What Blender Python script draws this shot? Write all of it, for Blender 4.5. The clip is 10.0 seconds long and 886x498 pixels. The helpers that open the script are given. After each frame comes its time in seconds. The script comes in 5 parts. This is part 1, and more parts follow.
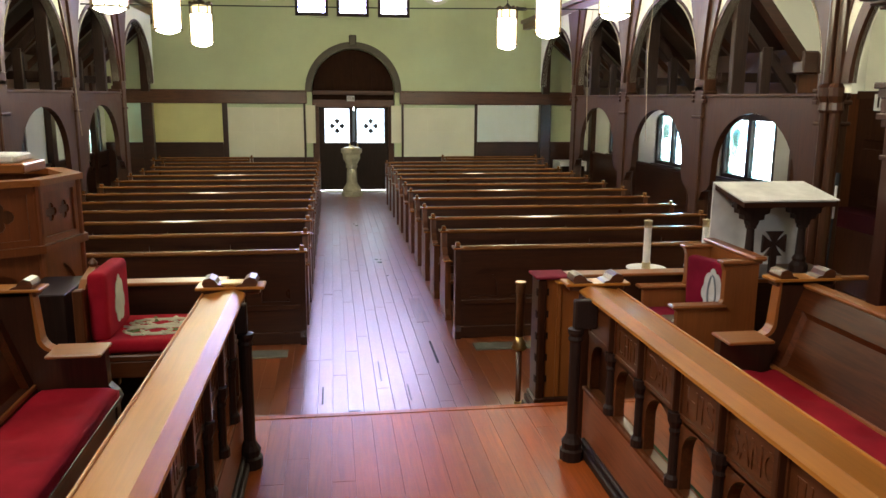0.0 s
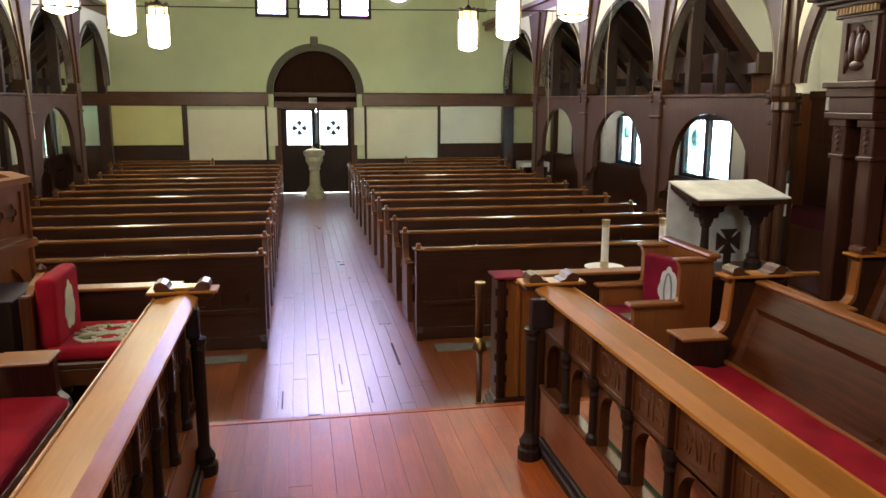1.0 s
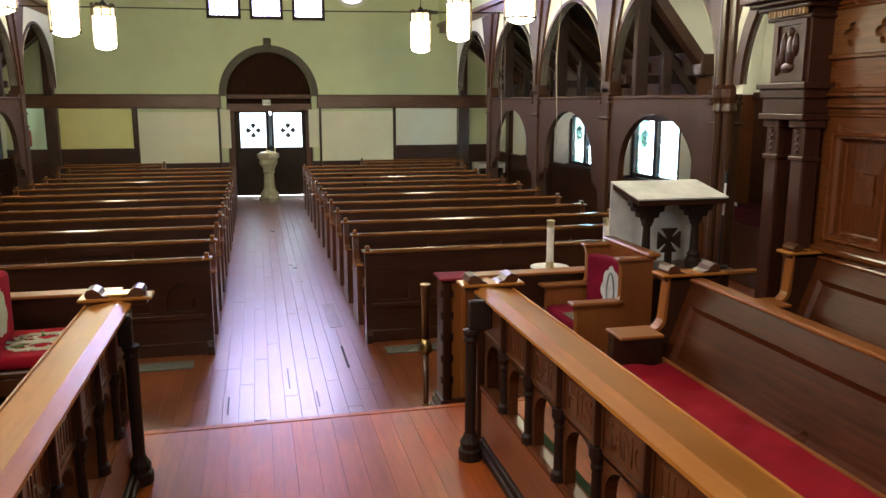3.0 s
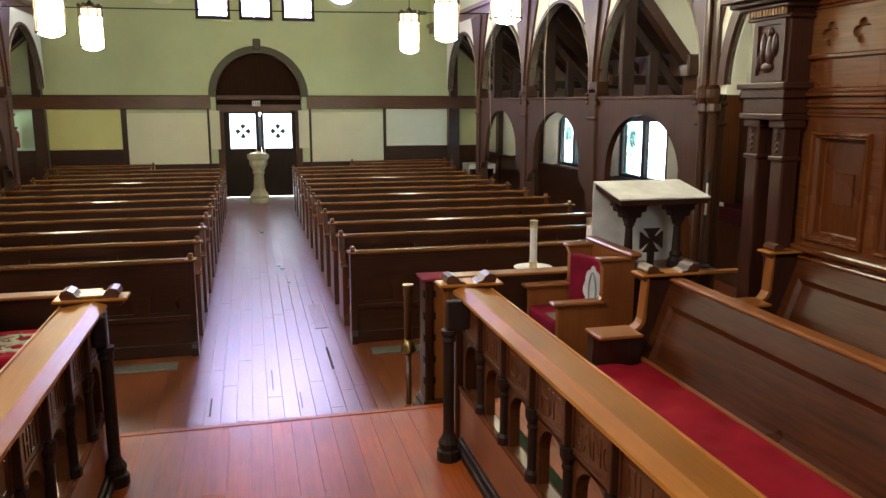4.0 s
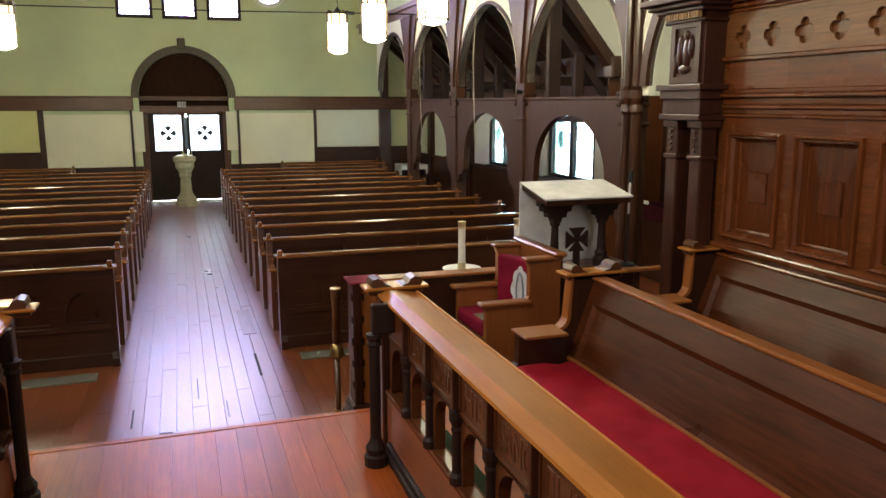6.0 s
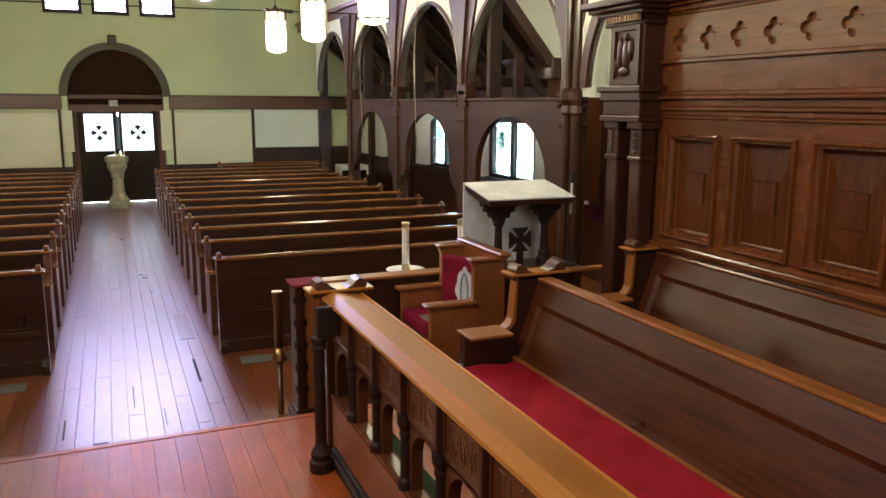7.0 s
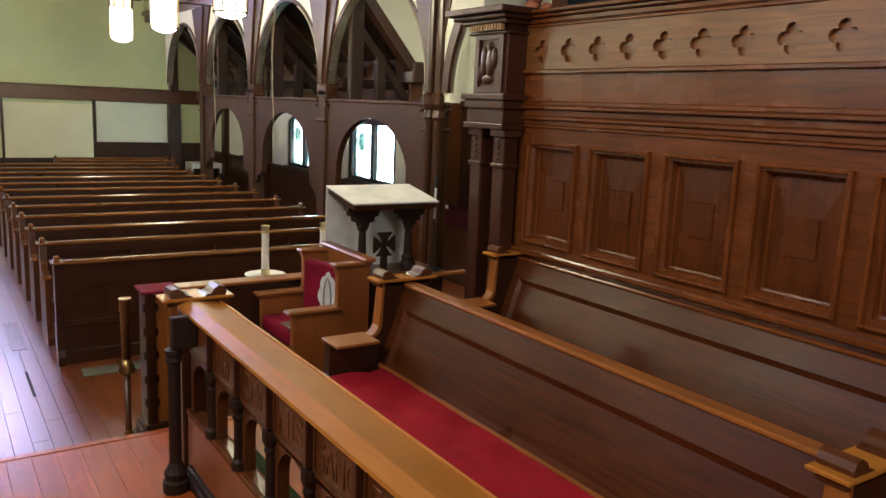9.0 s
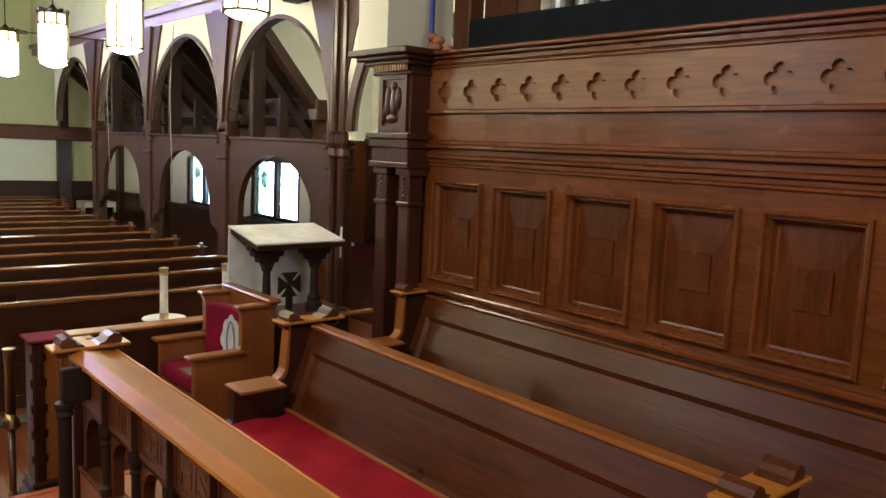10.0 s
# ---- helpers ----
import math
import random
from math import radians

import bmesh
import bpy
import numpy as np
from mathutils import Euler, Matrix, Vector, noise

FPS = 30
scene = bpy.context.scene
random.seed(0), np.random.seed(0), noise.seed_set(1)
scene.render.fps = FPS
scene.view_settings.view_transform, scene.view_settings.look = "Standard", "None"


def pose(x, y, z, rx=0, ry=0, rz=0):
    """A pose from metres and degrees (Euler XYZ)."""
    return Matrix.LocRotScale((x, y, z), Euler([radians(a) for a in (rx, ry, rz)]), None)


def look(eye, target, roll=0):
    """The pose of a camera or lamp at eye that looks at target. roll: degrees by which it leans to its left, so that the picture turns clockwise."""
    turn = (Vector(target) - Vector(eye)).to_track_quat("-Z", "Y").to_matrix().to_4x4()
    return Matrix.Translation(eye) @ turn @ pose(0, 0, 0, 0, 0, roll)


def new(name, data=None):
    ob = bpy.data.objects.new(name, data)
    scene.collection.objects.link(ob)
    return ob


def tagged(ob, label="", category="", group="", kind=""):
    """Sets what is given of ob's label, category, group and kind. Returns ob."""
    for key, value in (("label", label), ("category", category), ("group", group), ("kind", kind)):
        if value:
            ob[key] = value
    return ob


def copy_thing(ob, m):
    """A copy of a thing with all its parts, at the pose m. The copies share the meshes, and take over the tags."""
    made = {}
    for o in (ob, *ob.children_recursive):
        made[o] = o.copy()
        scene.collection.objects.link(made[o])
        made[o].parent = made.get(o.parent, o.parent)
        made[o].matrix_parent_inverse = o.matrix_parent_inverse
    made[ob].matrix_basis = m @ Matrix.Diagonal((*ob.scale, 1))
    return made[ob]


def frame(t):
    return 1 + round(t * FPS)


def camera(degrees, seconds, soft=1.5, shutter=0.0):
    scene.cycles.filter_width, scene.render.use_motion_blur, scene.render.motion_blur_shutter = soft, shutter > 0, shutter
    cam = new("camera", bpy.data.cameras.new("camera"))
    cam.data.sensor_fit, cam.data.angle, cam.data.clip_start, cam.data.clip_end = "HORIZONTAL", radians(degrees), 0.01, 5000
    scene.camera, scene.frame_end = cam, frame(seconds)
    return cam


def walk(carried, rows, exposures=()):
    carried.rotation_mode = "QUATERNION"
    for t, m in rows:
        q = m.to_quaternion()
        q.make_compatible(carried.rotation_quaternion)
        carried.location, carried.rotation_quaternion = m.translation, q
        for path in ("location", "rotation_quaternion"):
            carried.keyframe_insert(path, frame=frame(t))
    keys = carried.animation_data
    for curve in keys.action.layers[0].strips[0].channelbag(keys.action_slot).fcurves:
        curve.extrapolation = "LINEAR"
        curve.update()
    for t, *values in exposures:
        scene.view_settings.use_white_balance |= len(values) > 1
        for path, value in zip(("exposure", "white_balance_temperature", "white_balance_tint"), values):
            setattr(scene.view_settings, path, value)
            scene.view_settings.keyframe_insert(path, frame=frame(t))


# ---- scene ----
cam = camera(59.4, 10.0)
PATH = [
    (0, (-0.148, 2.394, 2.34), (0.127, 4.338, 1.958), 0.4),
    (0.5, (-0.123, 2.395, 2.335), (0.168, 4.337, 1.956), 0.1),
    (1, (-0.087, 2.397, 2.333), (0.272, 4.328, 1.956), 0.2),
    (1.5, (-0.045, 2.388, 2.333), (0.334, 4.315, 1.955), 0.1),
    (2, (-0.011, 2.378, 2.336), (0.395, 4.3, 1.961), 0.2),
    (2.5, (0.016, 2.372, 2.339), (0.456, 4.286, 1.965), 0.1),
    (3.8, (0.094, 2.36, 2.335), (0.556, 4.269, 1.963), 0.02),
    (4, (0.12, 2.356, 2.333), (0.59, 4.264, 1.962), -0.0),
    (4.5, (0.158, 2.346, 2.336), (0.679, 4.241, 1.965), -0.2),
    (5, (0.178, 2.348, 2.337), (0.704, 4.242, 1.967), -0.3),
    (5.5, (0.195, 2.342, 2.34), (0.732, 4.233, 1.968), -0.3),
    (5.7, (0.192, 2.352, 2.339), (0.765, 4.231, 1.968), -0.21),
    (6.8, (0.179, 2.397, 2.336), (0.913, 4.22, 1.967), 0.2),
    (7, (0.176, 2.408, 2.335), (0.947, 4.217, 1.967), 0.3),
    (7.5, (0.161, 2.437, 2.337), (1.011, 4.21, 1.968), 0.6),
    (8, (0.155, 2.461, 2.34), (1.025, 4.224, 1.971), 0.9),
    (8.5, (0.154, 2.482, 2.337), (1.146, 4.18, 1.973), 1.9),
    (9, (0.158, 2.499, 2.347), (1.254, 4.134, 1.991), 2.5),
    (9.5, (0.156, 2.508, 2.36), (1.335, 4.099, 2.078), 2.5),
    (10, (0.157, 2.511, 2.367), (1.451, 4.014, 2.111), 2.5),
]
walk(cam, [(t, look(e, g, r)) for t, e, g, r in PATH], [(0.0, 1.5), (10.0, 1.5)])

# ---- world and light ----
world = bpy.data.worlds.new("sky")
scene.world = world
world.use_nodes = True
wn = world.node_tree.nodes
sky = wn.new("ShaderNodeTexSky")
sky.sky_type, sky.sun_disc, sky.sun_elevation, sky.sun_rotation = "NISHITA", False, radians(40), radians(200)
world.node_tree.links.new(sky.outputs[0], wn["Background"].inputs[0])
wn["Background"].inputs[1].default_value = 0.1


def area_lamp(name, m, sx, sy, power, colour):
    data = bpy.data.lights.new(name, "AREA")
    data.shape, data.size, data.size_y, data.energy, data.color = "RECTANGLE", sx, sy, power, colour
    ob = new(name, data)
    ob.matrix_world = m
    return ob


CX = 0.36            # centre line of the nave
LW = -5.50           # inner face of the south aisle wall
WY = 22.0            # inner face of the west wall
CH = 0.45            # chancel floor height

# fill for an assumed east window behind the choir, and its unseen side-wall window
area_lamp("east_daylight", look((CX, -4.7, 4.6), (CX, 6, 1.0)), 3.0, 3.2, 22, (1.0, 0.93, 0.82))
for wx in (-0.595, 0.385, 1.375):
    area_lamp("west_daylight", look((wx, WY + 0.09, 6.2), (wx, 0, 5.2)), 0.62, 2.9, 22, (0.80, 0.84, 1.0))
area_lamp("choir_daylight", look((-3.22, 3.4, 6.2), (3.9, 4.6, 2.2)), 2.2, 1.9, 100, (1.0, 0.91, 0.78))
area_lamp("south_daylight", look((LW + 0.02, 8.6, 4.3), (3.6, 5.2, 2.4)), 1.5, 2.3, 13, (0.72, 0.72, 1.0))
# lamp added to brighten the transept plaster; no window is known there
area_lamp("transept_daylight", look((5.75, 7.12, 4.9), (5.5, 12, 4.3)), 1.1, 1.5, 16, (1.0, 0.96, 0.86))


# ---- materials ----
def material(name):
    m = bpy.data.materials.new(name)
    m.use_nodes = True
    n, l = m.node_tree.nodes, m.node_tree.links
    return m, n, l, n["Principled BSDF"]


def coords(n, l, scale, rand=True):
    tc = n.new("ShaderNodeTexCoord")
    mp = n.new("ShaderNodeMapping")
    mp.inputs["Scale"].default_value = scale
    l.new(tc.outputs["Object"], mp.inputs["Vector"])
    if rand:
        oi = n.new("ShaderNodeObjectInfo")
        mul = n.new("ShaderNodeVectorMath")
        mul.operation = "SCALE"
        mul.inputs[0].default_value = (7.3, 11.1, 5.7)
        l.new(oi.outputs["Random"], mul.inputs["Scale"])
        l.new(mul.outputs[0], mp.inputs["Location"])
    return mp.outputs[0]


def ramp(n, l, fac, stops):
    r = n.new("ShaderNodeValToRGB")
    e = r.color_ramp.elements
    while len(e) < len(stops):
        e.new(0.5)
    for k, (p, c) in enumerate(stops):
        e[k].position, e[k].color = p, (*c, 1)
    l.new(fac, r.inputs[0])
    return r.outputs[0]


def noise_tex(n, l, vec, scale, detail=4.0, rough=0.55, dist=0.0):
    t = n.new("ShaderNodeTexNoise")
    t.inputs["Scale"].default_value, t.inputs["Detail"].default_value = scale, detail
    t.inputs["Roughness"].default_value, t.inputs["Distortion"].default_value = rough, dist
    l.new(vec, t.inputs["Vector"])
    return t.outputs["Fac"]


def mix(n, l, kind, fac, a, b):
    m = n.new("ShaderNodeMix")
    m.data_type, m.blend_type = "RGBA", kind
    for sock, v in ((m.inputs[0], fac), (m.inputs[6], a), (m.inputs[7], b)):
        if isinstance(v, (int, float)):
            sock.default_value = v
        elif isinstance(v, tuple):
            sock.default_value = (*v, 1)
        else:
            l.new(v, sock)
    return m.outputs[2]


def bump(n, l, bs, h, strength, dist=0.002):
    b = n.new("ShaderNodeBump")
    b.inputs["Strength"].default_value, b.inputs["Distance"].default_value = strength, dist
    l.new(h, b.inputs["Height"])
    l.new(b.outputs[0], bs.inputs["Normal"])


def shade(c, k):
    return tuple(min(1.0, v * k) for v in c)


def wood(name, c, rough=0.35, grain="y", coat=0.0, vary=0.45, spec=0.5, tone=0.0, relief=0.18):
    """Stained wood with grain along one axis, tonal patches and a worn varnish."""
    m, n, l, bs = material(name)
    s = {"x": (1.2, 22, 22), "y": (22, 1.2, 22), "z": (22, 22, 1.2)}[grain]
    v = coords(n, l, s)
    g = noise_tex(n, l, v, 1.6, 6, 0.62, 1.2)
    big = noise_tex(n, l, coords(n, l, (1, 1, 1)), 1.7, 3)
    col = ramp(n, l, g, [(0.25, shade(c, 1 - vary)), (0.5, c), (0.78, shade(c, 1 + vary))])
    col = mix(n, l, "MULTIPLY", 0.7, col, ramp(n, l, big, [(0.3, (0.66, 0.62, 0.60)), (0.7, (1.12, 1.1, 1.08))]))
    if tone:
        oi = n.new("ShaderNodeObjectInfo")
        col = mix(n, l, "MULTIPLY", 1.0, col, ramp(n, l, oi.outputs["Random"], [(0.0, (1 - tone,) * 3), (1.0, (1 + tone,) * 3)]))
    l.new(col, bs.inputs["Base Color"])
    r = n.new("ShaderNodeMapRange")
    r.inputs["To Min"].default_value, r.inputs["To Max"].default_value = rough * 0.75, min(1, rough * 1.3)
    l.new(big, r.inputs["Value"])
    l.new(r.outputs[0], bs.inputs["Roughness"])
    bs.inputs["Specular IOR Level"].default_value = spec
    bs.inputs["Coat Weight"].default_value, bs.inputs["Coat Roughness"].default_value = coat, rough * 0.6
    bump(n, l, bs, g, relief)
    return m


def plaster(name, c, rough=0.85):
    m, n, l, bs = material(name)
    v = coords(n, l, (1, 1, 1), False)
    a = noise_tex(n, l, v, 0.7, 5, 0.6)
    f = noise_tex(n, l, v, 60, 3)
    col = ramp(n, l, a, [(0.3, shade(c, 0.90)), (0.7, shade(c, 1.05))])
    l.new(col, bs.inputs["Base Color"])
    bs.inputs["Roughness"].default_value = rough
    bump(n, l, bs, f, 0.12)
    return m


def plain(name, c, rough=0.5, metal=0.0, vary=0.12, scale=18, bumps=0.05):
    m, n, l, bs = material(name)
    v = coords(n, l, (1, 1, 1))
    a = noise_tex(n, l, v, scale, 4)
    l.new(ramp(n, l, a, [(0.3, shade(c, 1 - vary)), (0.7, shade(c, 1 + vary))]), bs.inputs["Base Color"])
    bs.inputs["Roughness"].default_value, bs.inputs["Metallic"].default_value = rough, metal
    bump(n, l, bs, a, bumps)
    return m


def cloth(name, c, weave=420, vary=0.2):
    m, n, l, bs = material(name)
    v = coords(n, l, (1, 1, 1))
    a = noise_tex(n, l, v, 5, 4)
    w = noise_tex(n, l, v, weave, 2)
    l.new(ramp(n, l, a, [(0.3, shade(c, 1 - vary)), (0.7, shade(c, 1 + vary))]), bs.inputs["Base Color"])
    bs.inputs["Roughness"].default_value = 0.9
    bs.inputs["Specular IOR Level"].default_value = 0.12
    bump(n, l, bs, w, 0.25, 0.001)
    return m


def glow(name, c, strength):
    m, n, l, bs = material(name)
    bs.inputs["Base Color"].default_value = (*c, 1)
    bs.inputs["Emission Color"].default_value = (*c, 1)
    bs.inputs["Emission Strength"].default_value = strength
    return m


def stained(name, stops, scale, leads=True):
    """Leaded coloured glass: daylight passes tinted; thin dark leads between the quarries."""
    m, n, l, bs = material(name)
    v = coords(n, l, (1, 1, 1))
    vor = n.new("ShaderNodeTexVoronoi")
    vor.inputs["Scale"].default_value = scale
    l.new(v, vor.inputs["Vector"])
    sep = n.new("ShaderNodeSeparateColor")
    l.new(vor.outputs["Color"], sep.inputs[0])
    col = ramp(n, l, sep.outputs[0], stops)
    edge = n.new("ShaderNodeTexVoronoi")
    edge.feature = "DISTANCE_TO_EDGE"
    edge.inputs["Scale"].default_value = scale
    l.new(v, edge.inputs["Vector"])
    if leads:
        line = ramp(n, l, edge.outputs["Distance"], [(0.0, (0.05, 0.05, 0.06)), (0.06, (1, 1, 1))])
        col = mix(n, l, "MULTIPLY", 1.0, col, line)
    tr = n.new("ShaderNodeBsdfTransparent")
    l.new(col, tr.inputs[0])
    gl = n.new("ShaderNodeBsdfGlossy")
    gl.inputs["Roughness"].default_value = 0.15
    ms = n.new("ShaderNodeMixShader")
    ms.inputs[0].default_value = 0.06
    l.new(tr.outputs[0], ms.inputs[1])
    l.new(gl.outputs[0], ms.inputs[2])
    l.new(ms.outputs[0], n["Material Output"].inputs[0])
    return m


DARK = (0.045, 0.0148, 0.0062)
MID = (0.104, 0.034, 0.0112)
OAK = (0.33, 0.112, 0.025)
GOLD = (0.49, 0.190, 0.033)
w_dark_x, w_dark_y, w_dark_z = (wood("dark_wood_" + a, DARK, 0.30, a) for a in "xyz")
w_mid_x, w_mid_y, w_mid_z = (wood("brown_wood_" + a, MID, 0.30, a) for a in "xyz")
w_post = wood("arcade_wood", (0.050, 0.0178, 0.0072), 0.48, "z", 0.0, 0.45, 0.25)
w_oak_x, w_oak_y, w_oak_z = (wood("oak_" + a, OAK, 0.30, a, 0.15, 0.2) for a in "xyz")
w_gold_x, w_gold_y = (wood("golden_oak_" + a, GOLD, 0.32, a, 0.0, 0.14, 0.24) for a in "xy")
w_rail = wood("pew_rail_wood", (0.22, 0.088, 0.027), 0.22, "x", 0.5, 0.45, 0.8)
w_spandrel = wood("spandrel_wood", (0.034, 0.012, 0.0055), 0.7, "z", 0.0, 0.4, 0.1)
w_black = wood("blackened_wood", (0.026, 0.012, 0.008), 0.55, "z", 0.0, 0.45, 0.25)
w_screen_y, w_screen_z = (wood("screen_wood_" + a, (0.172, 0.050, 0.0125), 0.26, a, 0.0, 0.5, 0.4) for a in "yz")
w_pier = wood("pier_wood", (0.062, 0.021, 0.0115), 0.32, "z", 0.0, 0.35, 0.4)
w_panel = wood("panel_wood", (0.120, 0.032, 0.0075), 0.26, "z", 0.0, 0.55, 0.4)
w_back = wood("bench_back_wood", (0.086, 0.0225, 0.0060), 0.30, "y", 0.0, 0.5, 0.26)
w_chair_x, w_chair_y, w_chair_z = (wood("chair_oak_" + a, (0.29, 0.098, 0.026), 0.30, a, 0.15, 0.18) for a in "xyz")
w_floor = wood("floor_planks", (0.185, 0.049, 0.0135), 0.30, "y", 0.0, 0.18, 0.9, 0.10, 0.05)
w_chancel = wood("chancel_planks", (0.40, 0.090, 0.017), 0.36, "y", 0.0, 0.26, 0.22, 0.12, 0.0)
p_wall = plaster("cream_plaster", (0.60, 0.65, 0.40))
p_pale = plaster("pale_plaster", (0.74, 0.74, 0.62))
p_panel = plaster("board_panel", (0.80, 0.75, 0.56), 0.6)
p_yellow = plaster("yellow_plaster", (0.72, 0.66, 0.29))
c_red = cloth("red_velvet", (0.35, 0.010, 0.022))
c_crimson = cloth("crimson_velvet", (0.20, 0.008, 0.028))
c_maroon = cloth("maroon_cloth", (0.20, 0.02, 0.035))
c_white = cloth("white_cloth", (0.74, 0.73, 0.72), 300, 0.06)
c_fall = cloth("damask_cloth", (0.74, 0.73, 0.70), 300, 0.16)
c_black = cloth("black_cloth", (0.012, 0.016, 0.018))
c_green = cloth("green_carpet", (0.040, 0.062, 0.022), 200, 0.4)
brass = plain("aged_brass", (0.52, 0.36, 0.14), 0.28, 1.0, 0.2)
bronze = plain("dark_bronze", (0.10, 0.07, 0.04), 0.4, 0.8, 0.2)
iron = plain("black_iron", (0.02, 0.02, 0.02), 0.5, 0.6)
pale_brass = plain("pale_brass", (0.6, 0.5, 0.3), 0.35, 0.9)
wax = plain("white_wax", (0.80, 0.77, 0.68), 0.45)
paint_white = plain("white_paint", (0.8, 0.8, 0.77), 0.45)
stone = plain("font_stone", (0.42, 0.39, 0.27), 0.75, 0.0, 0.18, 9, 0.2)
paper = plain("paper", (0.8, 0.78, 0.72), 0.8)
lead = plain("lead_came", (0.03, 0.03, 0.035), 0.6)
lamp_glass = glow("lit_lamp_glass", (1.0, 0.92, 0.65), 22.0)
day = glow("bright_daylight_outside", (0.86, 0.93, 1.0), 19.0)
glass_door = stained("frosted_door_glass", [(0.0, (0.25, 0.275, 0.295)), (1.0, (0.28, 0.30, 0.31))], 0.6, False)
glass_aisle = stained("leaded_aisle_glass", [(0.0, (0.16, 0.36, 0.42)), (0.3, (0.36, 0.44, 0.46)), (0.85, (0.42, 0.45, 0.44)), (1.0, (0.20, 0.30, 0.24))], 16)
glass_west = stained("coloured_west_glass", [(0.0, (0.22, 0.22, 0.62)), (0.2, (0.56, 0.58, 0.80)), (0.7, (0.68, 0.64, 0.78)), (0.88, (0.75, 0.36, 0.50)), (1.0, (0.35, 0.42, 0.72))], 9)
glass_blue = stained("blue_medallion_glass", [(0.0, (0.24, 0.40, 0.56)), (0.3, (0.46, 0.58, 0.60)), (0.6, (0.62, 0.64, 0.63)), (1.0, (0.34, 0.52, 0.42))], 22)


# ---- mesh helpers ----
def box(bm, x0, x1, y0, y1, z0, z1, bevel=0.0):
    r = bmesh.ops.create_cube(bm, size=1.0)
    for v in r["verts"]:
        v.co = Vector(((x0 + x1) / 2 + v.co.x * (x1 - x0), (y0 + y1) / 2 + v.co.y * (y1 - y0), (z0 + z1) / 2 + v.co.z * (z1 - z0)))
    if bevel:
        es = {e for v in r["verts"] for e in v.link_edges}
        bmesh.ops.bevel(bm, geom=list(es), offset=bevel, segments=1, affect="EDGES", profile=0.7)
    return bm


def boxes(*rows, bevel=0.0):
    bm = bmesh.new()
    for r in rows:
        box(bm, *r, bevel=bevel)
    return bm


def lathe(bm, profile, cx, cy, seg=20, squash=1.0):
    """A turned solid from (radius, height) rows."""
    rings = []
    for r, z in profile:
        rings.append([bm.verts.new((cx + max(r, 1e-4) * math.cos(2 * math.pi * k / seg), cy + squash * max(r, 1e-4) * math.sin(2 * math.pi * k / seg), z)) for k in range(seg)])
    for a, b in zip(rings, rings[1:]):
        for k in range(seg):
            bm.faces.new((a[k], a[(k + 1) % seg], b[(k + 1) % seg], b[k]))
    bm.faces.new(rings[0][::-1])
    bm.faces.new(rings[-1])
    return bm


PUT = {"x": lambda u, v, a: (a, u, v), "y": lambda u, v, a: (u, a, v), "z": lambda u, v, a: (u, v, a)}


def plate(bm, outer, holes, axis, a0, a1):
    """A flat board with openings, cut from an outline and hole outlines, with thickness from a0 to a1 along the axis."""
    put = PUT[axis]
    edges, loops = [], [outer, *holes]
    for loop in loops:
        vs = [bm.verts.new(put(u, v, a0)) for u, v in loop]
        edges += [bm.edges.new((vs[k], vs[(k + 1) % len(vs)])) for k in range(len(vs))]
    r = bmesh.ops.triangle_fill(bm, use_beauty=True, edges=edges)
    faces = [f for f in r["geom"] if isinstance(f, bmesh.types.BMFace)]
    r = bmesh.ops.extrude_face_region(bm, geom=faces)
    off = Vector(put(0, 0, a1 - a0))
    for v in r["geom"]:
        if isinstance(v, bmesh.types.BMVert):
            v.co += off
    return bm


def prism(bm, outline, axis, a0, a1):
    put = PUT[axis]
    a = [bm.verts.new(put(u, v, a0)) for u, v in outline]
    b = [bm.verts.new(put(u, v, a1)) for u, v in outline]
    bm.faces.new(a)
    bm.faces.new(b[::-1])
    for k in range(len(a)):
        j = (k + 1) % len(a)
        bm.faces.new((a[j], a[k], b[k], b[j]))
    return bm


def rect(u0, u1, v0, v1):
    return [(u0, v0), (u1, v0), (u1, v1), (u0, v1)]


def arch(u0, u1, v0, vs, top, n=8):
    """Outline of an opening with a round or pointed head: sill v0, springing vs, crown top."""
    c, a, h = (u0 + u1) / 2, (u1 - u0) / 2, top - vs
    pts = [(u0, v0), (u1, v0)]
    if h <= a * 1.001:
        pts += [(c + a * math.cos(math.pi * k / (2 * n)), vs + h * math.sin(math.pi * k / (2 * n))) for k in range(2 * n + 1)]
    else:
        r = (a * a + h * h) / (2 * a)
        end = math.acos((r - a) / r)
        right = [(c + a - r + r * math.cos(end * k / n), vs + r * math.sin(end * k / n)) for k in range(n + 1)]
        pts += right + [(2 * c - u, v) for u, v in right[-2::-1]]
    return pts


def quatrefoil(u, v, r, n=6):
    pts = []
    for q in range(4):
        a0 = math.pi / 2 * q
        cu, cv = u + r * 0.55 * math.cos(a0), v + r * 0.55 * math.sin(a0)
        pts += [(cu + r * 0.45 * math.cos(a0 - 1.95 + 3.9 * k / n), cv + r * 0.45 * math.sin(a0 - 1.95 + 3.9 * k / n)) for k in range(n + 1)]
    return pts


